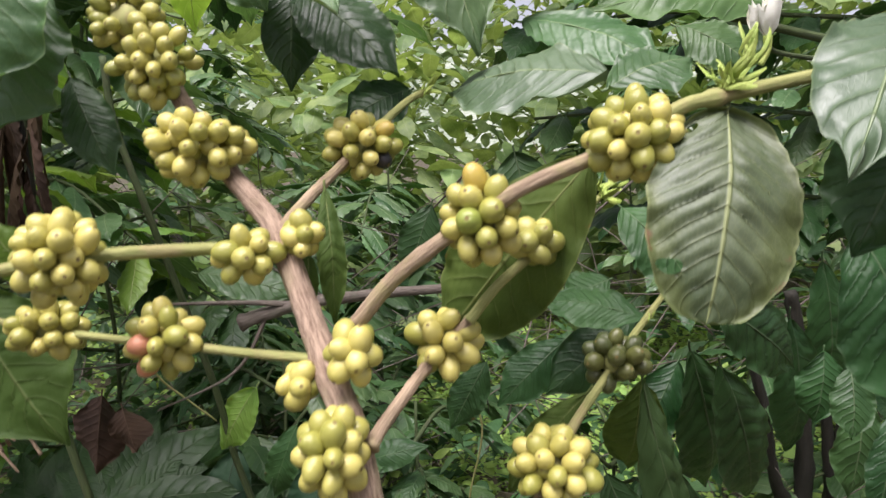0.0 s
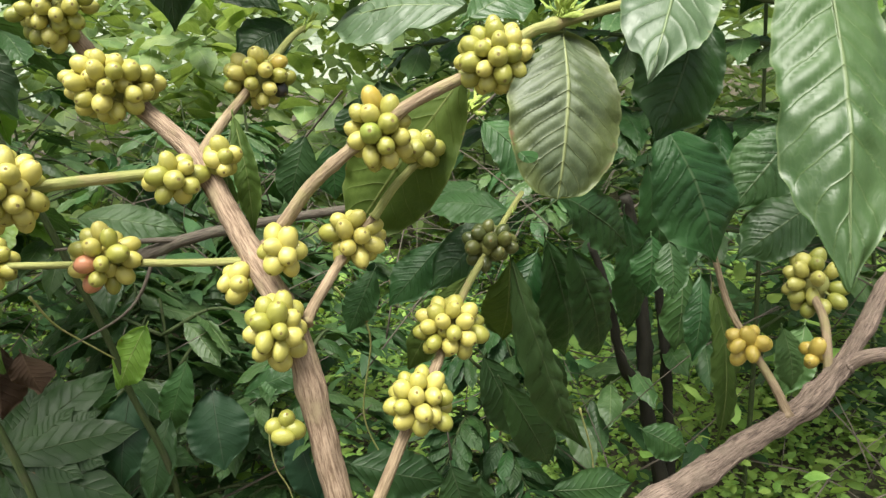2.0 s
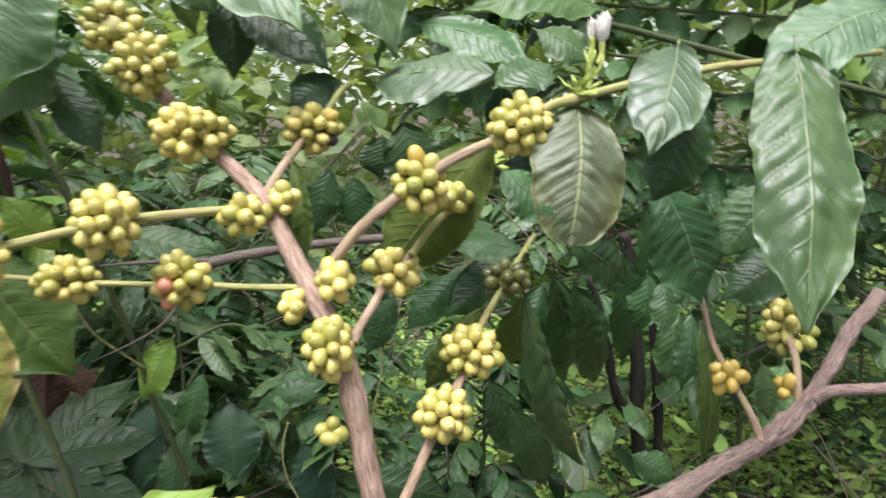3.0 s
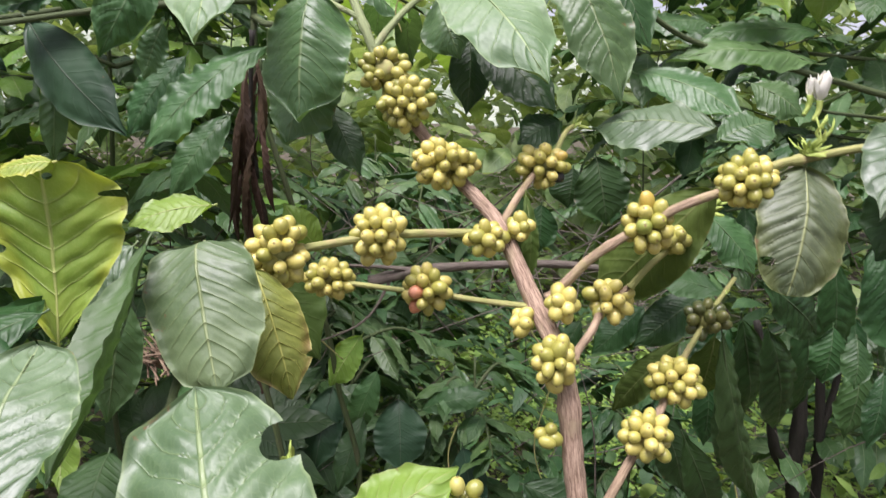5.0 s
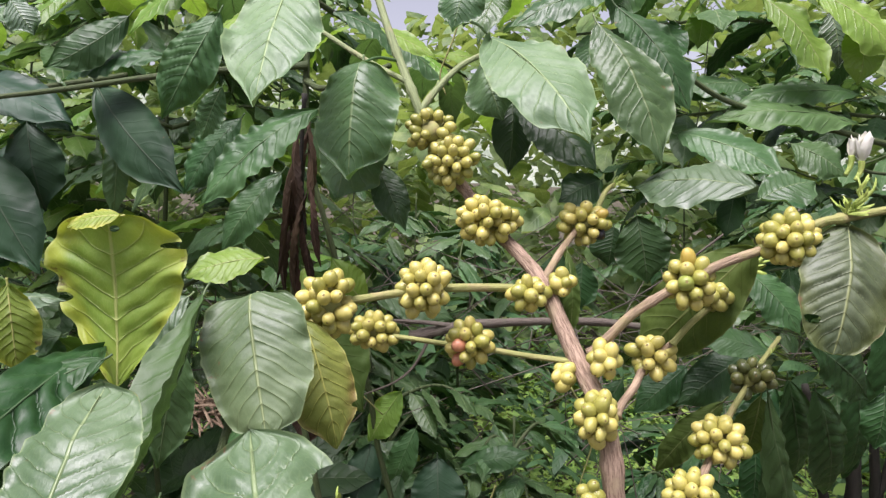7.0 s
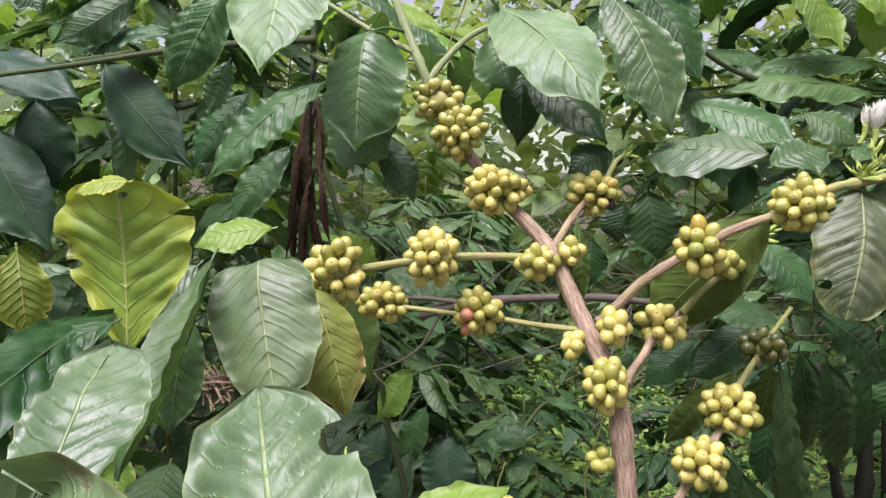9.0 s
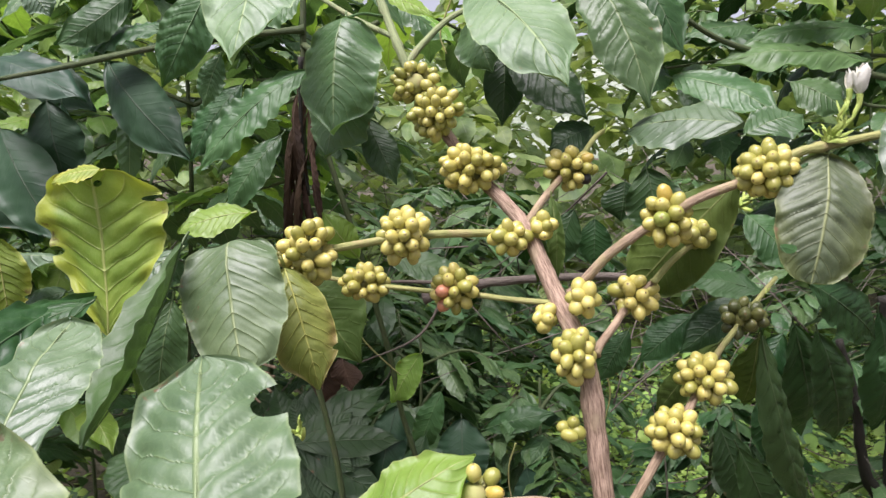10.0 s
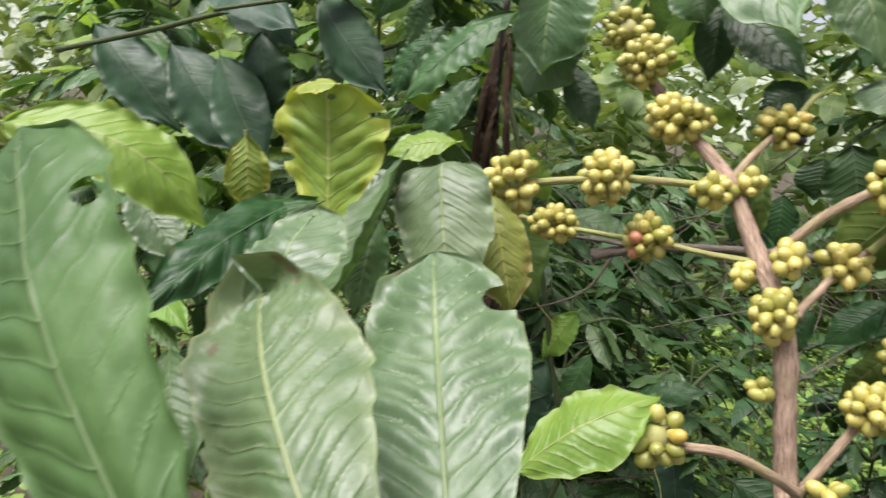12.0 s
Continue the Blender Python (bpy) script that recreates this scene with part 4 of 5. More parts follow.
leaf(right, (-0.013, 0.7, 1.653), (-0.151, 0.66, 1.589), 0.061, (0, -0.6, 0.75), LEAF, ripple=0.015)
leaf(right, (-0.195, 0.66, 1.654), (-0.209, 0.64, 1.585), 0.055, (0, -0.8, 0.6), LEAF)
leaf(right, (0.171, 0.62, 1.472), (0.224, 0.6, 1.438), 0.049, (0.1, -0.8, 0.6), LEAF_MID, ripple=0.015)
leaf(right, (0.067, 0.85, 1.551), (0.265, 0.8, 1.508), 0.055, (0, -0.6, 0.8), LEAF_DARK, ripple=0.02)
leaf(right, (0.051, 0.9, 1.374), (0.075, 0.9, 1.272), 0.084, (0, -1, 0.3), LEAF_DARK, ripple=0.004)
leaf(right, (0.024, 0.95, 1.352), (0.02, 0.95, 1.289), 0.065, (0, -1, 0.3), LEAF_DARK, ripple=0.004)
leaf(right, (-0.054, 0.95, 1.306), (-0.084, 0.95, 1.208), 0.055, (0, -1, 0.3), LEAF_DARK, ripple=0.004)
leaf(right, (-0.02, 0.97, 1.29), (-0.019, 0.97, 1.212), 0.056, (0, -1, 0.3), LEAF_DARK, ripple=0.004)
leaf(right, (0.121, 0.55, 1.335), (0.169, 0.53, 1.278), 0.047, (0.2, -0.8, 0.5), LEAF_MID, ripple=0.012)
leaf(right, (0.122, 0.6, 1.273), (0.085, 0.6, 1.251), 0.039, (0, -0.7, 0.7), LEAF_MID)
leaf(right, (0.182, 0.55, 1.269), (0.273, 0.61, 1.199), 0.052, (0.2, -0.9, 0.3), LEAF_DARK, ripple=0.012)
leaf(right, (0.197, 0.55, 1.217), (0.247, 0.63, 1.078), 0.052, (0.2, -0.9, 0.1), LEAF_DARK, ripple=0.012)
# two dark leaves added over the dark background, in place of its shade
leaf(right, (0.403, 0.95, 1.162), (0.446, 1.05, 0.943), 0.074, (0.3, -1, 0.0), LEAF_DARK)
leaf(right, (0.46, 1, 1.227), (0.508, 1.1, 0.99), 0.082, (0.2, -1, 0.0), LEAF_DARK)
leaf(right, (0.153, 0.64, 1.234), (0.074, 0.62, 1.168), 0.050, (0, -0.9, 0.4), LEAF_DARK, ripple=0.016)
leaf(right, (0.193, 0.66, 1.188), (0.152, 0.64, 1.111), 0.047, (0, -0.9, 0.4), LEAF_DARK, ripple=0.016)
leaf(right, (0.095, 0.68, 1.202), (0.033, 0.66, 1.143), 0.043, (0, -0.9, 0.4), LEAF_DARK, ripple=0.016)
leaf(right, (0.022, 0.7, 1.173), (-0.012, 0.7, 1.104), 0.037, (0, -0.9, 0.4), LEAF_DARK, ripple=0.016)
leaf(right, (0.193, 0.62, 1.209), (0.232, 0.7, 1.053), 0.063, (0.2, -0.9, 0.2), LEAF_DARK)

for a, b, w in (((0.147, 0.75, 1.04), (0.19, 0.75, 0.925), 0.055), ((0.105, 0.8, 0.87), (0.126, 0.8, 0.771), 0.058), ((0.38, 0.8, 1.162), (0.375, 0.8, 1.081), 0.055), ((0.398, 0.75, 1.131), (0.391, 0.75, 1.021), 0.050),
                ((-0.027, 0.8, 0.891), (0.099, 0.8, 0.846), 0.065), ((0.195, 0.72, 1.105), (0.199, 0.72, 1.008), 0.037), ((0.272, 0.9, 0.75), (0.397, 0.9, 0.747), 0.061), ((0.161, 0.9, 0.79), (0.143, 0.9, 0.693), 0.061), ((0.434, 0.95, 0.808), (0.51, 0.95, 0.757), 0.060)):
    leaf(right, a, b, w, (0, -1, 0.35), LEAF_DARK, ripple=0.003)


def flower(plant, at, size, seed):
    """A coffee flower just opening: narrow white petals and buds on a short green base."""
    r = random.Random(seed)
    bm = bmesh.new()
    for i in range(7):
        a, lean = i * 2.4, r.uniform(0.08, 0.45)
        d = Vector((math.cos(a) * lean, math.sin(a) * lean, 1.0)).normalized()
        base = Vector(at) + d * size * 0.12
        add_leaf(bm, size * r.uniform(0.75, 1.05), size * 0.32, bend=r.uniform(-0.15, 0.05), fold=-0.3, ripple=0, wave=0.01, blunt=0.55, point=0.08, rows=12, cols=6, seed=i, rib=False, m=frame_of(base, base + d, (-d.x * 3, -d.y * 3, 0.6)))
    f = part("flower", finish(bm, "flower", PETAL), plant, "white coffee flower")
    bm = bmesh.new()
    add_tube(bm, [Vector(at) - Vector((0.004, 0, 0.016)), Vector(at) - Vector((0, 0, 0.006)), Vector(at) + Vector((0, 0, 0.004))], 0.0022, 0.0034, 8)
    part("flower_base", finish(bm, "flower_base", SHOOT), f)


def sprout(plant, at, count, size, aim, seed, mat=SHOOT):
    """A tuft of narrow young leaflets at a node."""
    r = random.Random(seed)
    bm = bmesh.new()
    for i in range(count):
        d = (Vector(aim) + Vector((r.uniform(-1, 1), r.uniform(-1, 1), r.uniform(-0.7, 0.9)))).normalized()
        k = size * r.uniform(0.5, 1.15)
        base = Vector(at) + Vector((r.uniform(-1, 1), r.uniform(-1, 1), r.uniform(-1, 1))) * size * 0.25
        add_leaf(bm, k, k * 0.11, bend=r.uniform(-0.1, 0.2), fold=0.5, ripple=0, wave=0.0, rows=8, cols=4, seed=i, rib=False, m=frame_of(base, base + d, (r.uniform(-1, 1), -1, 0.5)))
        add_tube(bm, [Vector(at), base, base + d * k * 0.3], 0.0009, 0.0005, 5, per=2)
    part("young_shoot", finish(bm, "young_shoot", mat), plant, "yellow-green sprouting leaflets")


flower(right, (0.219, 0.555, 1.45), 0.03, 1)
flower(right, (0.211, 0.56, 1.455), 0.022, 2)
branch(right, [(0.219, 0.556, 1.449), (0.233, 0.57, 1.444), (0.294, 0.62, 1.443), (0.406, 0.7, 1.441)], 0.0016, 0.0022, TWIG_SHADE)
sprout(coffee, (0.138, 0.372, 1.406), 30, 0.014, (0.2, -0.3, 0.7), 1)
sprout(coffee, (0.148, 0.376, 1.416), 6, 0.02, (0.2, 0, 1.4), 2)
sprout(coffee, (-0.023, 0.55, 1.417), 10, 0.014, (0.8, -0.2, 0.4), 3)
sprout(coffee, (0.094, 0.452, 1.352), 14, 0.016, (0.6, -0.2, 0.5), 4)
sprout(coffee, (0.131, 0.5, 1.263), 3, 0.009, (0.6, -0.2, 0.6), 5)
sprout(shoot, (-0.199, 0.16, 1.228), 5, 0.012, (-0.2, -0.2, 0.9), 6)

# slender dark trunks behind
def trunk(line, r, fork):
    """A thin dark crooked trunk with one forking limb."""
    ob = bush("sapling", (line[0][0], line[0][1], 0), "slender dark bare trunk in the undergrowth", "tree")
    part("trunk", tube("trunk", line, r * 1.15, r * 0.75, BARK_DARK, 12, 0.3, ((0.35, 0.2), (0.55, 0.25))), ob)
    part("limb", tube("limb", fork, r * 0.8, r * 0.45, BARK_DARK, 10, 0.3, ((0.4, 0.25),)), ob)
    return ob


trunk([(0.75, 1.5, -0.04), (0.735, 1.5, 0.25), (0.693, 1.5, 0.469), (0.67, 1.5, 0.593), (0.668, 1.5, 0.74), (0.65, 1.5, 0.882), (0.635, 1.5, 1.019), (0.62, 1.5, 1.09)], 0.018,
      [(0.672, 1.5, 0.585), (0.604, 1.48, 0.697), (0.575, 1.46, 0.819), (0.558, 1.45, 0.878), (0.52, 1.45, 1.0)])
trunk([(0.77, 1.55, -0.04), (0.763, 1.55, 0.321), (0.756, 1.55, 0.498), (0.746, 1.55, 0.654), (0.729, 1.55, 0.804), (0.71, 1.55, 0.95)], 0.014,
      [(0.74, 1.55, 0.7), (0.765, 1.56, 0.8), (0.78, 1.58, 0.93)])
twig = bush("fallen_branch", (0.1, 0.75, 1.0), "bare grey-brown dead branch caught among the shrubs", "branch")
branch(twig, [(-0.276, 0.85, 1.171), (-0.216, 0.85, 1.191), (-0.144, 0.85, 1.204), (-0.019, 0.85, 1.216), (0.103, 0.87, 1.21)], 0.0085, 0.005, BARK_GREY, rough=0.2)
branch(twig, [(-0.202, 0.85, 1.194), (-0.269, 0.84, 1.198), (-0.357, 0.84, 1.195)], 0.004, 0.002, BARK_GREY, rough=0.2)
branch(twig, [(-0.238, 0.85, 1.19), (-0.282, 0.84, 1.113), (-0.381, 0.84, 1.062)], 0.003, 0.001, BARK_GREY, rough=0.2)


for i in range(34):
    r = random.Random(i)
    c = Vector((-0.586, 0.8, 1.04)) + Vector((r.uniform(-0.05, 0.05), r.uniform(-0.03, 0.03), r.uniform(-0.016, 0.016)))
    d = Vector((r.uniform(-1, 1), r.uniform(-1, 1), r.uniform(-0.3, 0.35))).normalized() * r.uniform(0.02, 0.05)
    part("dry_stalk", tube("dry_stalk", [c - d, c + Vector((0, 0, 0.004)), c + d], 0.0026, 0.0015, STRAW, 5, 0.1, per=3), twig)


# ---- the broad-lobed plant low in the shade ----
def lobed_leaf(plant, at, facing, aim, size, seed):
    """A palmate leaf: seven deeply cut, toothed lobes that meet at the stalk."""
    r = random.Random(seed)
    z = Vector(facing).normalized()
    x = (Vector(aim) - z * Vector(aim).dot(z)).normalized()
    y = z.cross(x)
    bm = bmesh.new()
    for i in range(-4, 5):
        a = i * 0.62 + r.uniform(-0.08, 0.08)
        d = x * math.cos(a) + y * math.sin(a)
        k = size * (1.0 - 0.09 * abs(i)) * r.uniform(0.9, 1.05)
        o = Vector(at) - z * 0.05 * size * abs(i)
        add_leaf(bm, k, k * 0.3, bend=0.05, fold=0.1, ripple=0.004, wave=0.004, rows=18, cols=6, seed=seed + i, rib=True, m=frame_of(o, o + d - z * 0.2, z))
        for f, s in ((0.35, 1), (0.35, -1), (0.58, 1), (0.58, -1)):
            e = (d + (x * -math.sin(a) + y * math.cos(a)) * 0.75 * s).normalized()
            p = o + (d - z * 0.2).normalized() * k * (f - 0.18)
            add_leaf(bm, k * (0.62 - f * 0.45), k * 0.2, bend=0.04, fold=0.1, ripple=0.003, wave=0.004, rows=10, cols=4, seed=seed + i * 3, rib=False, m=frame_of(p, p + e - z * 0.15, z))
    part("leaf", finish(bm, "lobed_leaf", LEAF_DARK), plant, "dark deeply lobed leaf")


lobed = bush("lobed_plant", (-0.7, 1.35, 0.0), "dark low plant with deeply lobed leaves", "plant")
for n, (c, aim, k) in enumerate((((-0.832, 1.2, 0.694), (1, 0, 0.3), 0.27), ((-0.49, 1.3, 0.732), (0.6, -0.3, 0.4), 0.2), ((-0.56, 1.0, 0.849), (1, 0, 0.28), 0.23), ((-0.57, 1.4, 0.715), (0.5, 0, 0.3), 0.2))):
    lobed_leaf(lobed, c, (0.1, -0.75, 0.65), aim, k, n * 10)
    branch(lobed, [(-0.7, 1.35, -0.02), (0.5 * (c[0] - 0.7), 1.38, 0.4 * c[2]), Vector(c) + Vector((0, 0.05, -0.1)), c], 0.006, 0.002, TWIG_SHADE, "stalk")


for a, b, w, mat in (((-0.384, 1.1, 0.902), (-0.405, 1.05, 0.753), 0.076, LEAF_BLUE), ((-0.315, 1.05, 0.867), (-0.348, 1.0, 0.741), 0.051, LEAF_DARK), ((-0.255, 1.1, 0.887), (-0.24, 1.05, 0.765), 0.100, LEAF_BLUE), ((-0.215, 1.15, 0.85), (-0.078, 1.15, 0.894), 0.049, LEAF_MID), ((-0.128, 1.1, 0.8), (-0.098, 1.1, 0.654), 0.073, LEAF_BLUE), ((-0.314, 1.2, 0.904), (-0.362, 1.2, 0.766), 0.059, LEAF_MID), ((0.005, 1.1, 0.762), (0.056, 1.1, 0.633), 0.073, LEAF_DARK),
                     ((-0.313, 1, 1.04), (-0.365, 1, 0.944), 0.057, LEAF_YOUNG), ((-0.347, 0.9, 1.222), (-0.216, 0.9, 1.193), 0.050, LEAF)):
    leaf(lobed, a, b, w, (0.1, -0.8, 0.6), mat, ripple=0.006, blunt=0.65)
branch(lobed, [(-0.7, 1.3, -0.02), (-0.334, 1.05, 0.631), (-0.355, 1, 0.957), (-0.392, 0.97, 1.142), (-0.432, 0.95, 1.29), (-0.471, 0.95, 1.409), (-0.482, 0.95, 1.499)], 0.0055, 0.0045, TWIG_SHADE, "stalk", "thick green stalk", 0.04)

# ---- shrubs behind ----
def shared_leaves(name, mat, count, length, ratio, rows, cols, **shape):
    out = []
    for i in range(count):
        r = random.Random(i * 7 + len(name))
        k = length * r.uniform(0.8, 1.15)
        bm = add_leaf(bmesh.new(), k, k * ratio * r.uniform(0.85, 1.1), bend=r.uniform(0.03, 0.16), fold=r.uniform(0.05, 0.25), wave=r.uniform(0.01, 0.03),
                      arc=r.uniform(-0.06, 0.06), twist=r.uniform(-0.5, 0.5), rows=rows, cols=cols, seed=i + 50, **shape)
        out.append(finish(bm, name, mat))
    return out


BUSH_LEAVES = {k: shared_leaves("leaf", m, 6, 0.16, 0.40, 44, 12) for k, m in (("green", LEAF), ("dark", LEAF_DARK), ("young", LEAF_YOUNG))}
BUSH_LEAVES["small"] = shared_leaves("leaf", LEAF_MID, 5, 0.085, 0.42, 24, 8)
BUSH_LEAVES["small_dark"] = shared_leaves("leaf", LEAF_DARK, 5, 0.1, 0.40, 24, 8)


def spray(plant, points, kinds, seed, gap=0.05, size=0.9):
    """A side branch with paired leaves along it."""
    r = random.Random(seed)
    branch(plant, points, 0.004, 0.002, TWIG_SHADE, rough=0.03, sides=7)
    line = spline(points, 24)
    run, last = 0.0, 0.0
    for i in range(1, len(line)):
        d = line[i] - line[i - 1]
        run += d.length
        if run - last < gap:
            continue
        last = run
        d.normalize()
        for s in (-1, 1):
            side = d.cross(Vector((0, 0, 1))) * s
            out = (side + d * r.uniform(0.2, 0.9) + Vector((0, 0, -r.uniform(0.1, 1.1)))).normalized()
            m = frame_of(line[i], line[i] + out, (r.uniform(-0.3, 0.3), r.uniform(-0.7, 0.1), 1.0)) @ Matrix.Scale(size * r.uniform(0.8, 1.15), 4)
            part("leaf", r.choice(BUSH_LEAVES[r.choice(kinds)]), plant, m=m)


def coffee_bush(at, height, spread, tiers, seed, kinds, label, low=0.25, bark=TWIG_SHADE):
    """A coffee shrub: an upright stem with tiers of paired horizontal branches that carry paired, drooping leaves."""
    r = random.Random(seed)
    ob = bush("coffee_shrub", (0, 0, 0), label, "coffee plant")
    tagged(ob, group="shrubs behind")
    part("stem", tube("stem", [(r.uniform(-0.03, 0.03) * (k > 0), r.uniform(-0.03, 0.03) * (k > 0), height * k - 0.05 * (k == 0)) for k in (0, 0.2, 0.4, 0.6, 0.8, 1)], 0.0075, 0.003, bark, 8, 0.1), ob)
    for tier in range(tiers):
        z = height * (low + (1 - low) * (tier + r.random() * 0.5) / tiers)
        a0 = tier * 1.57 + r.uniform(-0.4, 0.4)
        for a in (a0, a0 + math.pi):
            reach = spread * r.uniform(0.75, 1.1) * (1.15 - 0.6 * z / height)
            d = Vector((math.cos(a), math.sin(a), 0))
            pts = [Vector((0, 0, z)), d * reach * 0.5 + Vector((0, 0, z + 0.05)), d * reach + Vector((0, 0, z - 0.06 * r.random()))]
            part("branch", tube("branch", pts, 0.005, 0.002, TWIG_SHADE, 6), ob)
            line = spline(pts, 5)
            for i in range(2, len(line)):
                for s in (-1, 1):
                    if r.random() < 0.12:
                        continue
                    yaw = a + s * r.uniform(0.7, 1.25)
                    out = Vector((math.cos(yaw), math.sin(yaw), -r.uniform(0.1, 1.0)))
                    m = frame_of(line[i], line[i] + out, (r.uniform(-0.4, 0.4), r.uniform(-0.4, 0.4), 1.0))
                    part("leaf", r.choice(BUSH_LEAVES[r.choice(kinds)]), ob, m=m)
    ob.location = at
    ob.rotation_euler[2] = r.uniform(0, 6.28)
    return ob


spray(right, [(1.05, 0.97, 1.6), (0.41, 1, 1.665), (0.179, 0.95, 1.676), (-0.057, 0.9, 1.638)], ("dark", "green"), 1)
spray(right, [(1.08, 0.98, 1.5), (0.442, 1.05, 1.55), (0.245, 1, 1.549), (0.039, 0.95, 1.52)], ("dark", "green", "dark"), 2)
spray(right, [(1.1, 0.98, 1.35), (0.476, 1.1, 1.423), (0.313, 1.05, 1.435), (0.079, 1, 1.416)], ("dark", "green", "dark"), 3)
spray(right, [(1.1, 1.0, 1.2), (0.524, 1.1, 1.3), (0.395, 1.05, 1.308), (0.249, 1, 1.287)], ("dark", "dark"), 4)
spray(right, [(1.0, 0.95, 1.75), (0.35, 1, 1.782), (0.091, 0.95, 1.75), (-0.203, 0.9, 1.702)], ("dark", "green", "young"), 5)
# young-leaf colour mixed into these sprays to imitate brighter light on the left
spray(back, [(-0.394, 0.67, 1.608), (-0.538, 0.75, 1.661), (-0.766, 0.85, 1.685), (-1.093, 0.95, 1.651)], ("green", "young"), 6)
spray(back, [(-0.391, 0.66, 1.462), (-0.558, 0.8, 1.448), (-0.749, 0.9, 1.428), (-1.029, 1, 1.369)], ("green", "young", "green"), 7)
spray(back, [(-0.395, 0.67, 1.629), (-0.351, 0.8, 1.614), (-0.277, 0.9, 1.601), (-0.157, 1, 1.546)], ("green", "young"), 8)
spray(back, [(-0.395, 0.66, 1.363), (-0.539, 0.8, 1.333), (-0.699, 0.9, 1.3), (-0.918, 1, 1.249)], ("green", "young", "green"), 9)
coffee_bush((-0.42, 1.45, 0), 0.95, 0.42, 6, 9, ("green", "dark", "small"), "low broad-leaved coffee seedling in the shade", 0.35)
for i, (x, y, h) in enumerate(((-0.12, 1.25, 0.92), (0.28, 1.55, 0.8), (-0.55, 1.7, 1.0))):
    coffee_bush((x, y, 0), h, 0.26, 8, 40 + i, ("small_dark",) if i == 1 else ("small", "small", "green" if i == 2 else "small"), "young seedling with small middle-green leaves", 0.35)
coffee_bush((-1.15, 0.85, 0), 1.35, 0.42, 7, 17, ("green", "green", "young"), "low coffee shrub with drooping leaves", 0.35)
proto = [coffee_bush((-0.95, 1.75, 0), 2.2, 0.65, 11, 3, ("dark", "green", "green"), "leafy dark-green coffee shrub in the shade"),
         coffee_bush((-0.3, 2.1, 0), 1.35, 0.6, 7, 4, ("green", "dark", "green"), "low dark coffee shrub in the shade"),
         coffee_bush((1.05, 1.7, 0), 2.4, 0.7, 12, 5, ("green", "green", "dark"), "tall leafy coffee shrub")]
coffee_bush((-1.5, 1.25, 0), 1.8, 0.6, 9, 16, ("green", "dark", "young"), "coffee shrub with drooping leaves", 0.4)
coffee_bush((-0.85, 1.2, 0), 2.2, 0.5, 9, 6, ("green", "young", "green"), "tall coffee shrub with drooping leaves", 0.5)
coffee_bush((1.55, 1.4, 0), 2.4, 0.95, 10, 7, ("green", "green", "young"), "tall coffee shrub with drooping leaves", 0.62)
for i, (k, x, y, turn) in enumerate(((0, -1.9, 2.2, 40), (1, -0.6, 2.7, 100), (2, 0.75, 4.0, 10), (0, 1.9, 2.3, 200), (2, -1.4, 3.3, 70), (0, 1.2, 3.4, 150), (1, -2.7, 3.0, 250), (1, 2.6, 3.2, 20))):
    c = copy_thing(proto[k], pose(x, y, ground_height(x, y) - 0.03, 0, 0, turn))


# ---- undergrowth: herbs, seedlings and far trees ----
def foliage(name, spots, mat, label, category, length, ratio, rows=4, cols=2, droop=(0.0, 0.9), seed=1, fold=0.15):
    """Countless leaves as one sheet of foliage; spots: a function that yields places."""
    r = random.Random(seed)
    sample = []
    for i in range(6):
        bm = add_leaf(bmesh.new(), 1.0, ratio * r.uniform(0.8, 1.2), bend=r.uniform(0.03, 0.2), fold=fold, ripple=0, wave=0.02, rows=rows, cols=cols, seed=i, rib=False, arc=r.uniform(-0.1, 0.1))
        bm.verts.index_update()
        sample.append(([v.co.copy() for v in bm.verts], [[v.index for v in f.verts] for f in bm.faces], [[tuple(lo[bm.loops.layers.uv.active].uv) for lo in f.loops] for f in bm.faces]))
        bm.free()
    verts, faces, uvs = [], [], []
    for place in spots(r):
        vs, fs, us = r.choice(sample)
        yaw, k = r.uniform(0, 6.28), length * r.uniform(0.55, 1.3)
        m = frame_of(place, Vector(place) + Vector((math.cos(yaw), math.sin(yaw), -r.uniform(*droop))), (r.uniform(-0.5, 0.5), r.uniform(-0.7, 0.3), 1)) @ Matrix.Scale(k, 4)
        o = len(verts)
        verts += [m @ v for v in vs]
        faces += [[o + q for q in f] for f in fs]
        for u in us:
            uvs += u
    me = bpy.data.meshes.new(name)
    me.from_pydata(verts, [], faces)
    layer = me.uv_layers.new()
    layer.data.foreach_set("uv", [c for p in uvs for c in p])
    me.polygons.foreach_set("use_smooth", [True] * len(faces))
    me.materials.append(mat)
    return tagged(new(name, me), label, category, kind="stuff")


def herb_spots(r):
    for _ in range(17000):
        x, y = r.uniform(-4.0, 3.6), 0.8 + 4.7 * r.random() ** 0.8
        clump = 0.5 + 0.9 * noise.noise(Vector((x * 1.6, y * 1.6, 7)))
        yield (x, y, ground_height(x, y) + r.random() ** 1.5 * max(0.08, 0.75 * clump))


def shade_spots(r):
    for _ in range(3600):
        x, y = r.uniform(-2.6, 2.6), r.uniform(1.6, 4.2)
        clump = 0.5 + 1.0 * noise.noise(Vector((x * 1.3, y * 1.3, 11)))
        yield (x, y, ground_height(x, y) + r.random() * max(0.2, 1.15 * clump))


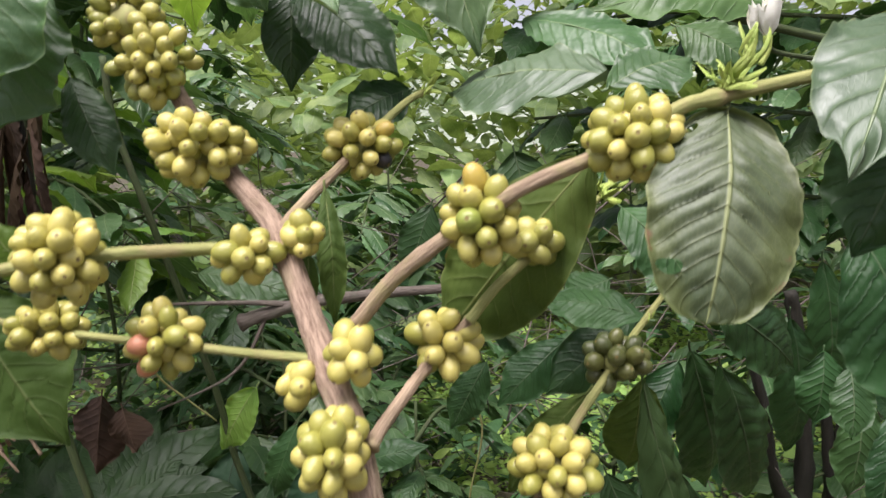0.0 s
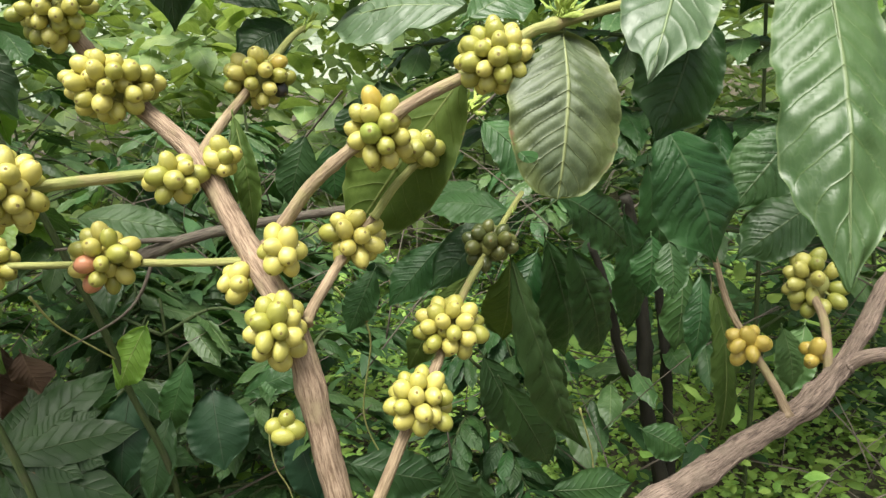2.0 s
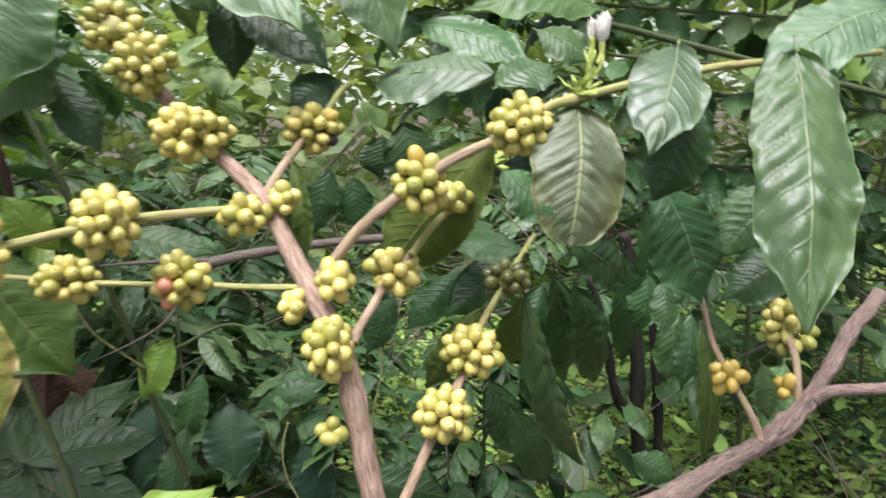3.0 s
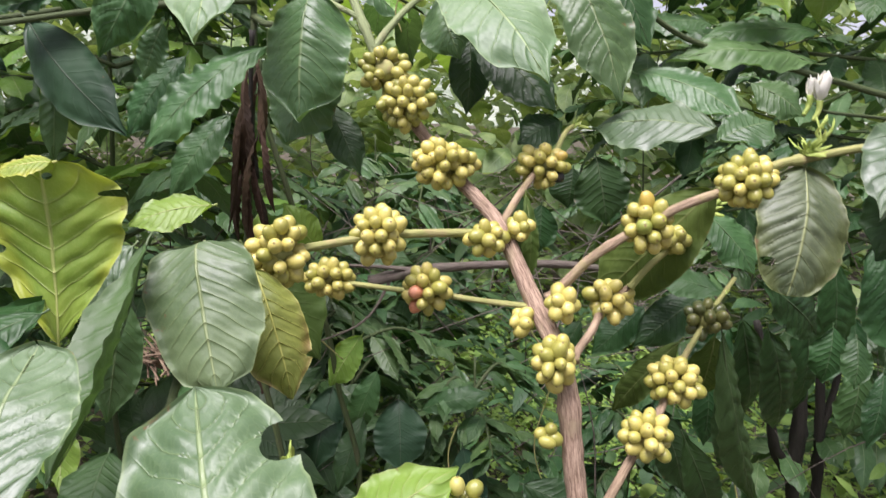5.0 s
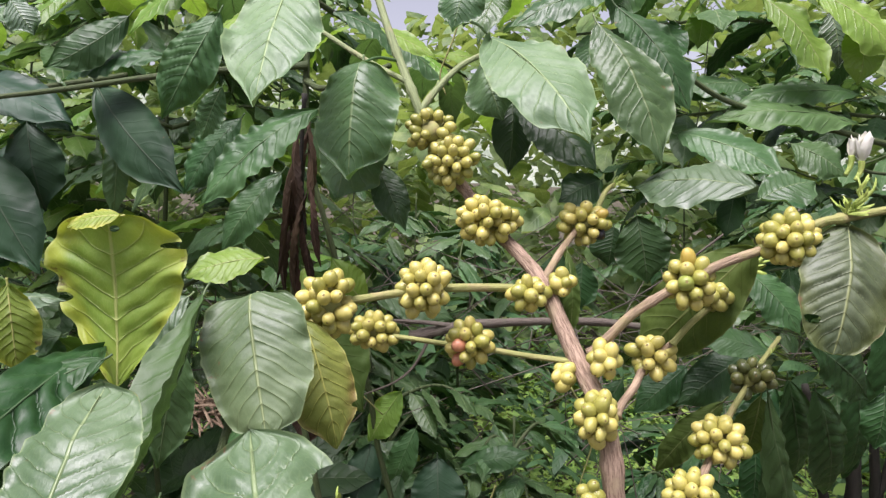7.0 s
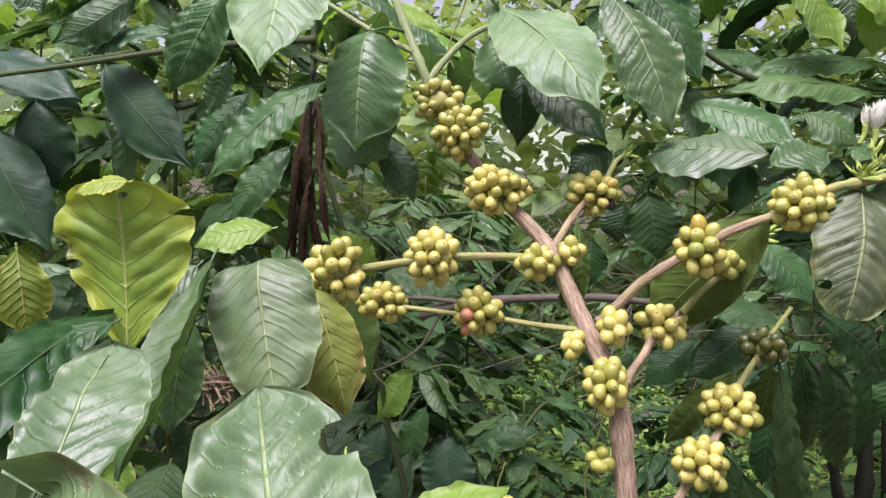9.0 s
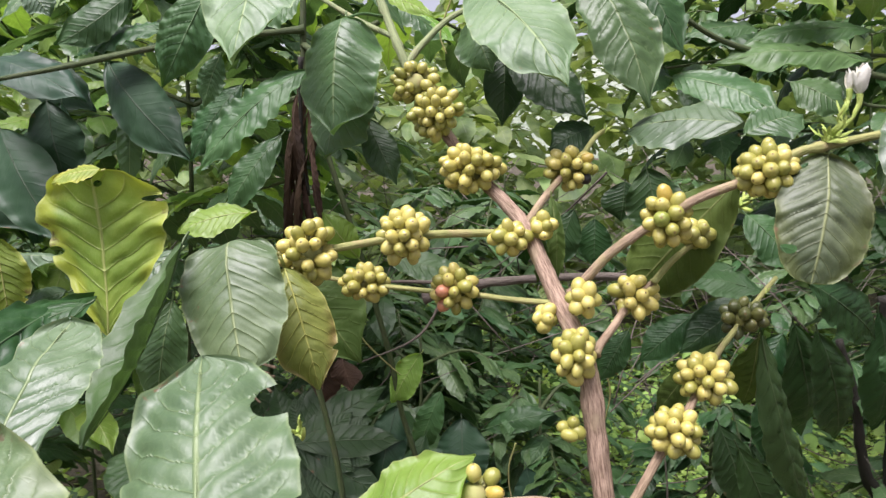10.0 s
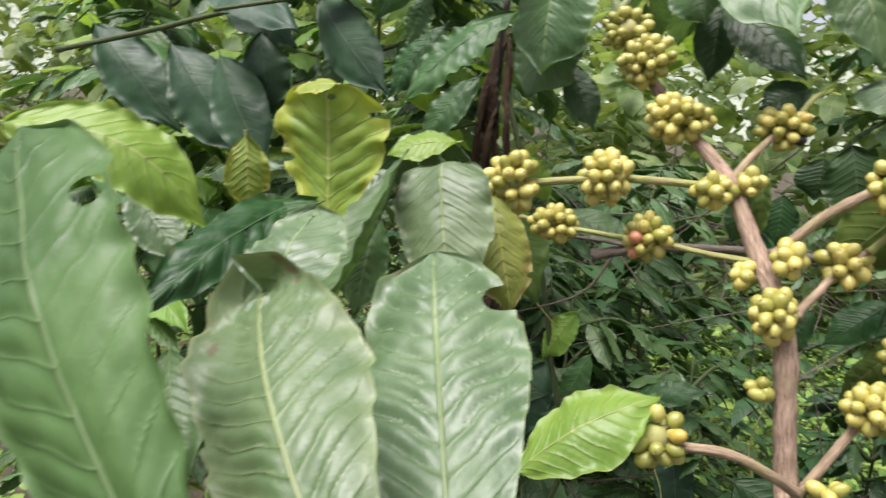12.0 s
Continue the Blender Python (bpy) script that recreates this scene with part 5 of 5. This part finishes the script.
def far_spots(r):
    for _ in range(21000):
        x, y = r.uniform(-9, 9), r.uniform(4.0, 10.0)
        top = 2.9 + 0.9 * noise.noise(Vector((x * 0.6, y * 0.5, 2))) + 0.22 * (y - 4)
        if abs(x + 0.1 + 0.18 * y) < 0.07 * y:
            top *= 0.75
        yield (x, y, ground_height(x, y) + r.random() * top)


foliage("undergrowth", herb_spots, LEAF_HERB, "bright green weeds and seedlings on the ground", "undergrowth", 0.055, 0.5, seed=2)
def cover_spots(r):
    for _ in range(28000):
        x, y = r.uniform(-0.4, 2.6), r.uniform(1.5, 5.0)
        yield (x, y, ground_height(x, y) + 0.02 + r.random() ** 1.4 * 0.34 * (0.6 + noise.noise(Vector((x * 3, y * 3, 5)))))


foliage("ground_cover", cover_spots, LEAF_HERB, "bright low ground cover of small leaves", "undergrowth", 0.028, 0.5, droop=(-0.3, 0.5), seed=6)
foliage("shade_foliage", shade_spots, LEAF_SHADE, "narrow-leaved shrubs, their green darkened for shade", "shrub", 0.13, 0.32, rows=6, seed=3)
foliage("far_foliage", far_spots, LEAF_FAR, "distant yellow-green coffee shrubs", "shrub", 0.28, 0.42, seed=4)

# wooded hill far behind; its colour is paled to stand for haze
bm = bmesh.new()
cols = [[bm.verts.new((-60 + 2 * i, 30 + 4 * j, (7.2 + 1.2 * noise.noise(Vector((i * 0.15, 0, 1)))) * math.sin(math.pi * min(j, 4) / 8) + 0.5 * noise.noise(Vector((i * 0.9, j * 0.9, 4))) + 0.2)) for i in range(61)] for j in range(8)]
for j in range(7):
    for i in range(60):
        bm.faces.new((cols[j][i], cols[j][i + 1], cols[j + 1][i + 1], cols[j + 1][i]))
tagged(new("backdrop", finish(bm, "hill", HILL)), "green wooded hill with haze mixed into its colour", "hill", kind="structure")

vine = bush("vine", (-0.151, 0.95, 0.745), "thin pale green climbing vine among the leaves", "vine")
for pts in ([(-0.137, 0.95, 0.909), (-0.148, 0.95, 0.863), (-0.143, 0.95, 0.814), (-0.126, 0.95, 0.771), (-0.116, 0.95, 0.698)],
            [(-0.378, 0.8, 1.15), (-0.366, 0.82, 1.11), (-0.35, 0.84, 1.082), (-0.316, 0.86, 1.043)],
            [(-0.029, 0.9, 1.102), (0.013, 0.92, 1.023), (-0.005, 0.94, 0.888), (0.031, 0.95, 0.78)],
            [(-0.217, 0.8, 1.677), (-0.226, 0.8, 1.616), (-0.244, 0.8, 1.561), (-0.235, 0.8, 1.531)],
            [(0.347, 1, 0.832), (0.369, 1, 0.73), (0.364, 1, 0.626)]):
    branch(vine, pts, 0.0016, 0.0011, TWIG_GREEN, "tendril", sides=6)

# dead twigs tangled among the shrubs
bm = bmesh.new()
r = random.Random(12)
for i in range(420):
    c = Vector((r.uniform(-1.6, 1.6), r.uniform(1.15, 3.2), r.uniform(0.25, 1.25)))
    d = Vector((r.uniform(-1, 1), r.uniform(-0.5, 0.5), r.uniform(-0.5, 0.8))).normalized() * r.uniform(0.08, 0.3)
    add_tube(bm, [c - d, c + Vector((r.uniform(-1, 1), 0, r.uniform(-1, 1))) * 0.04, c + d], r.uniform(0.0012, 0.003), 0.0008, 4, per=3)
tagged(new("dead_twig_tangle", finish(bm, "dead_twig_tangle", BARK_GREY)), "tangle of thin grey dead twigs in the undergrowth", "twigs", kind="stuff")
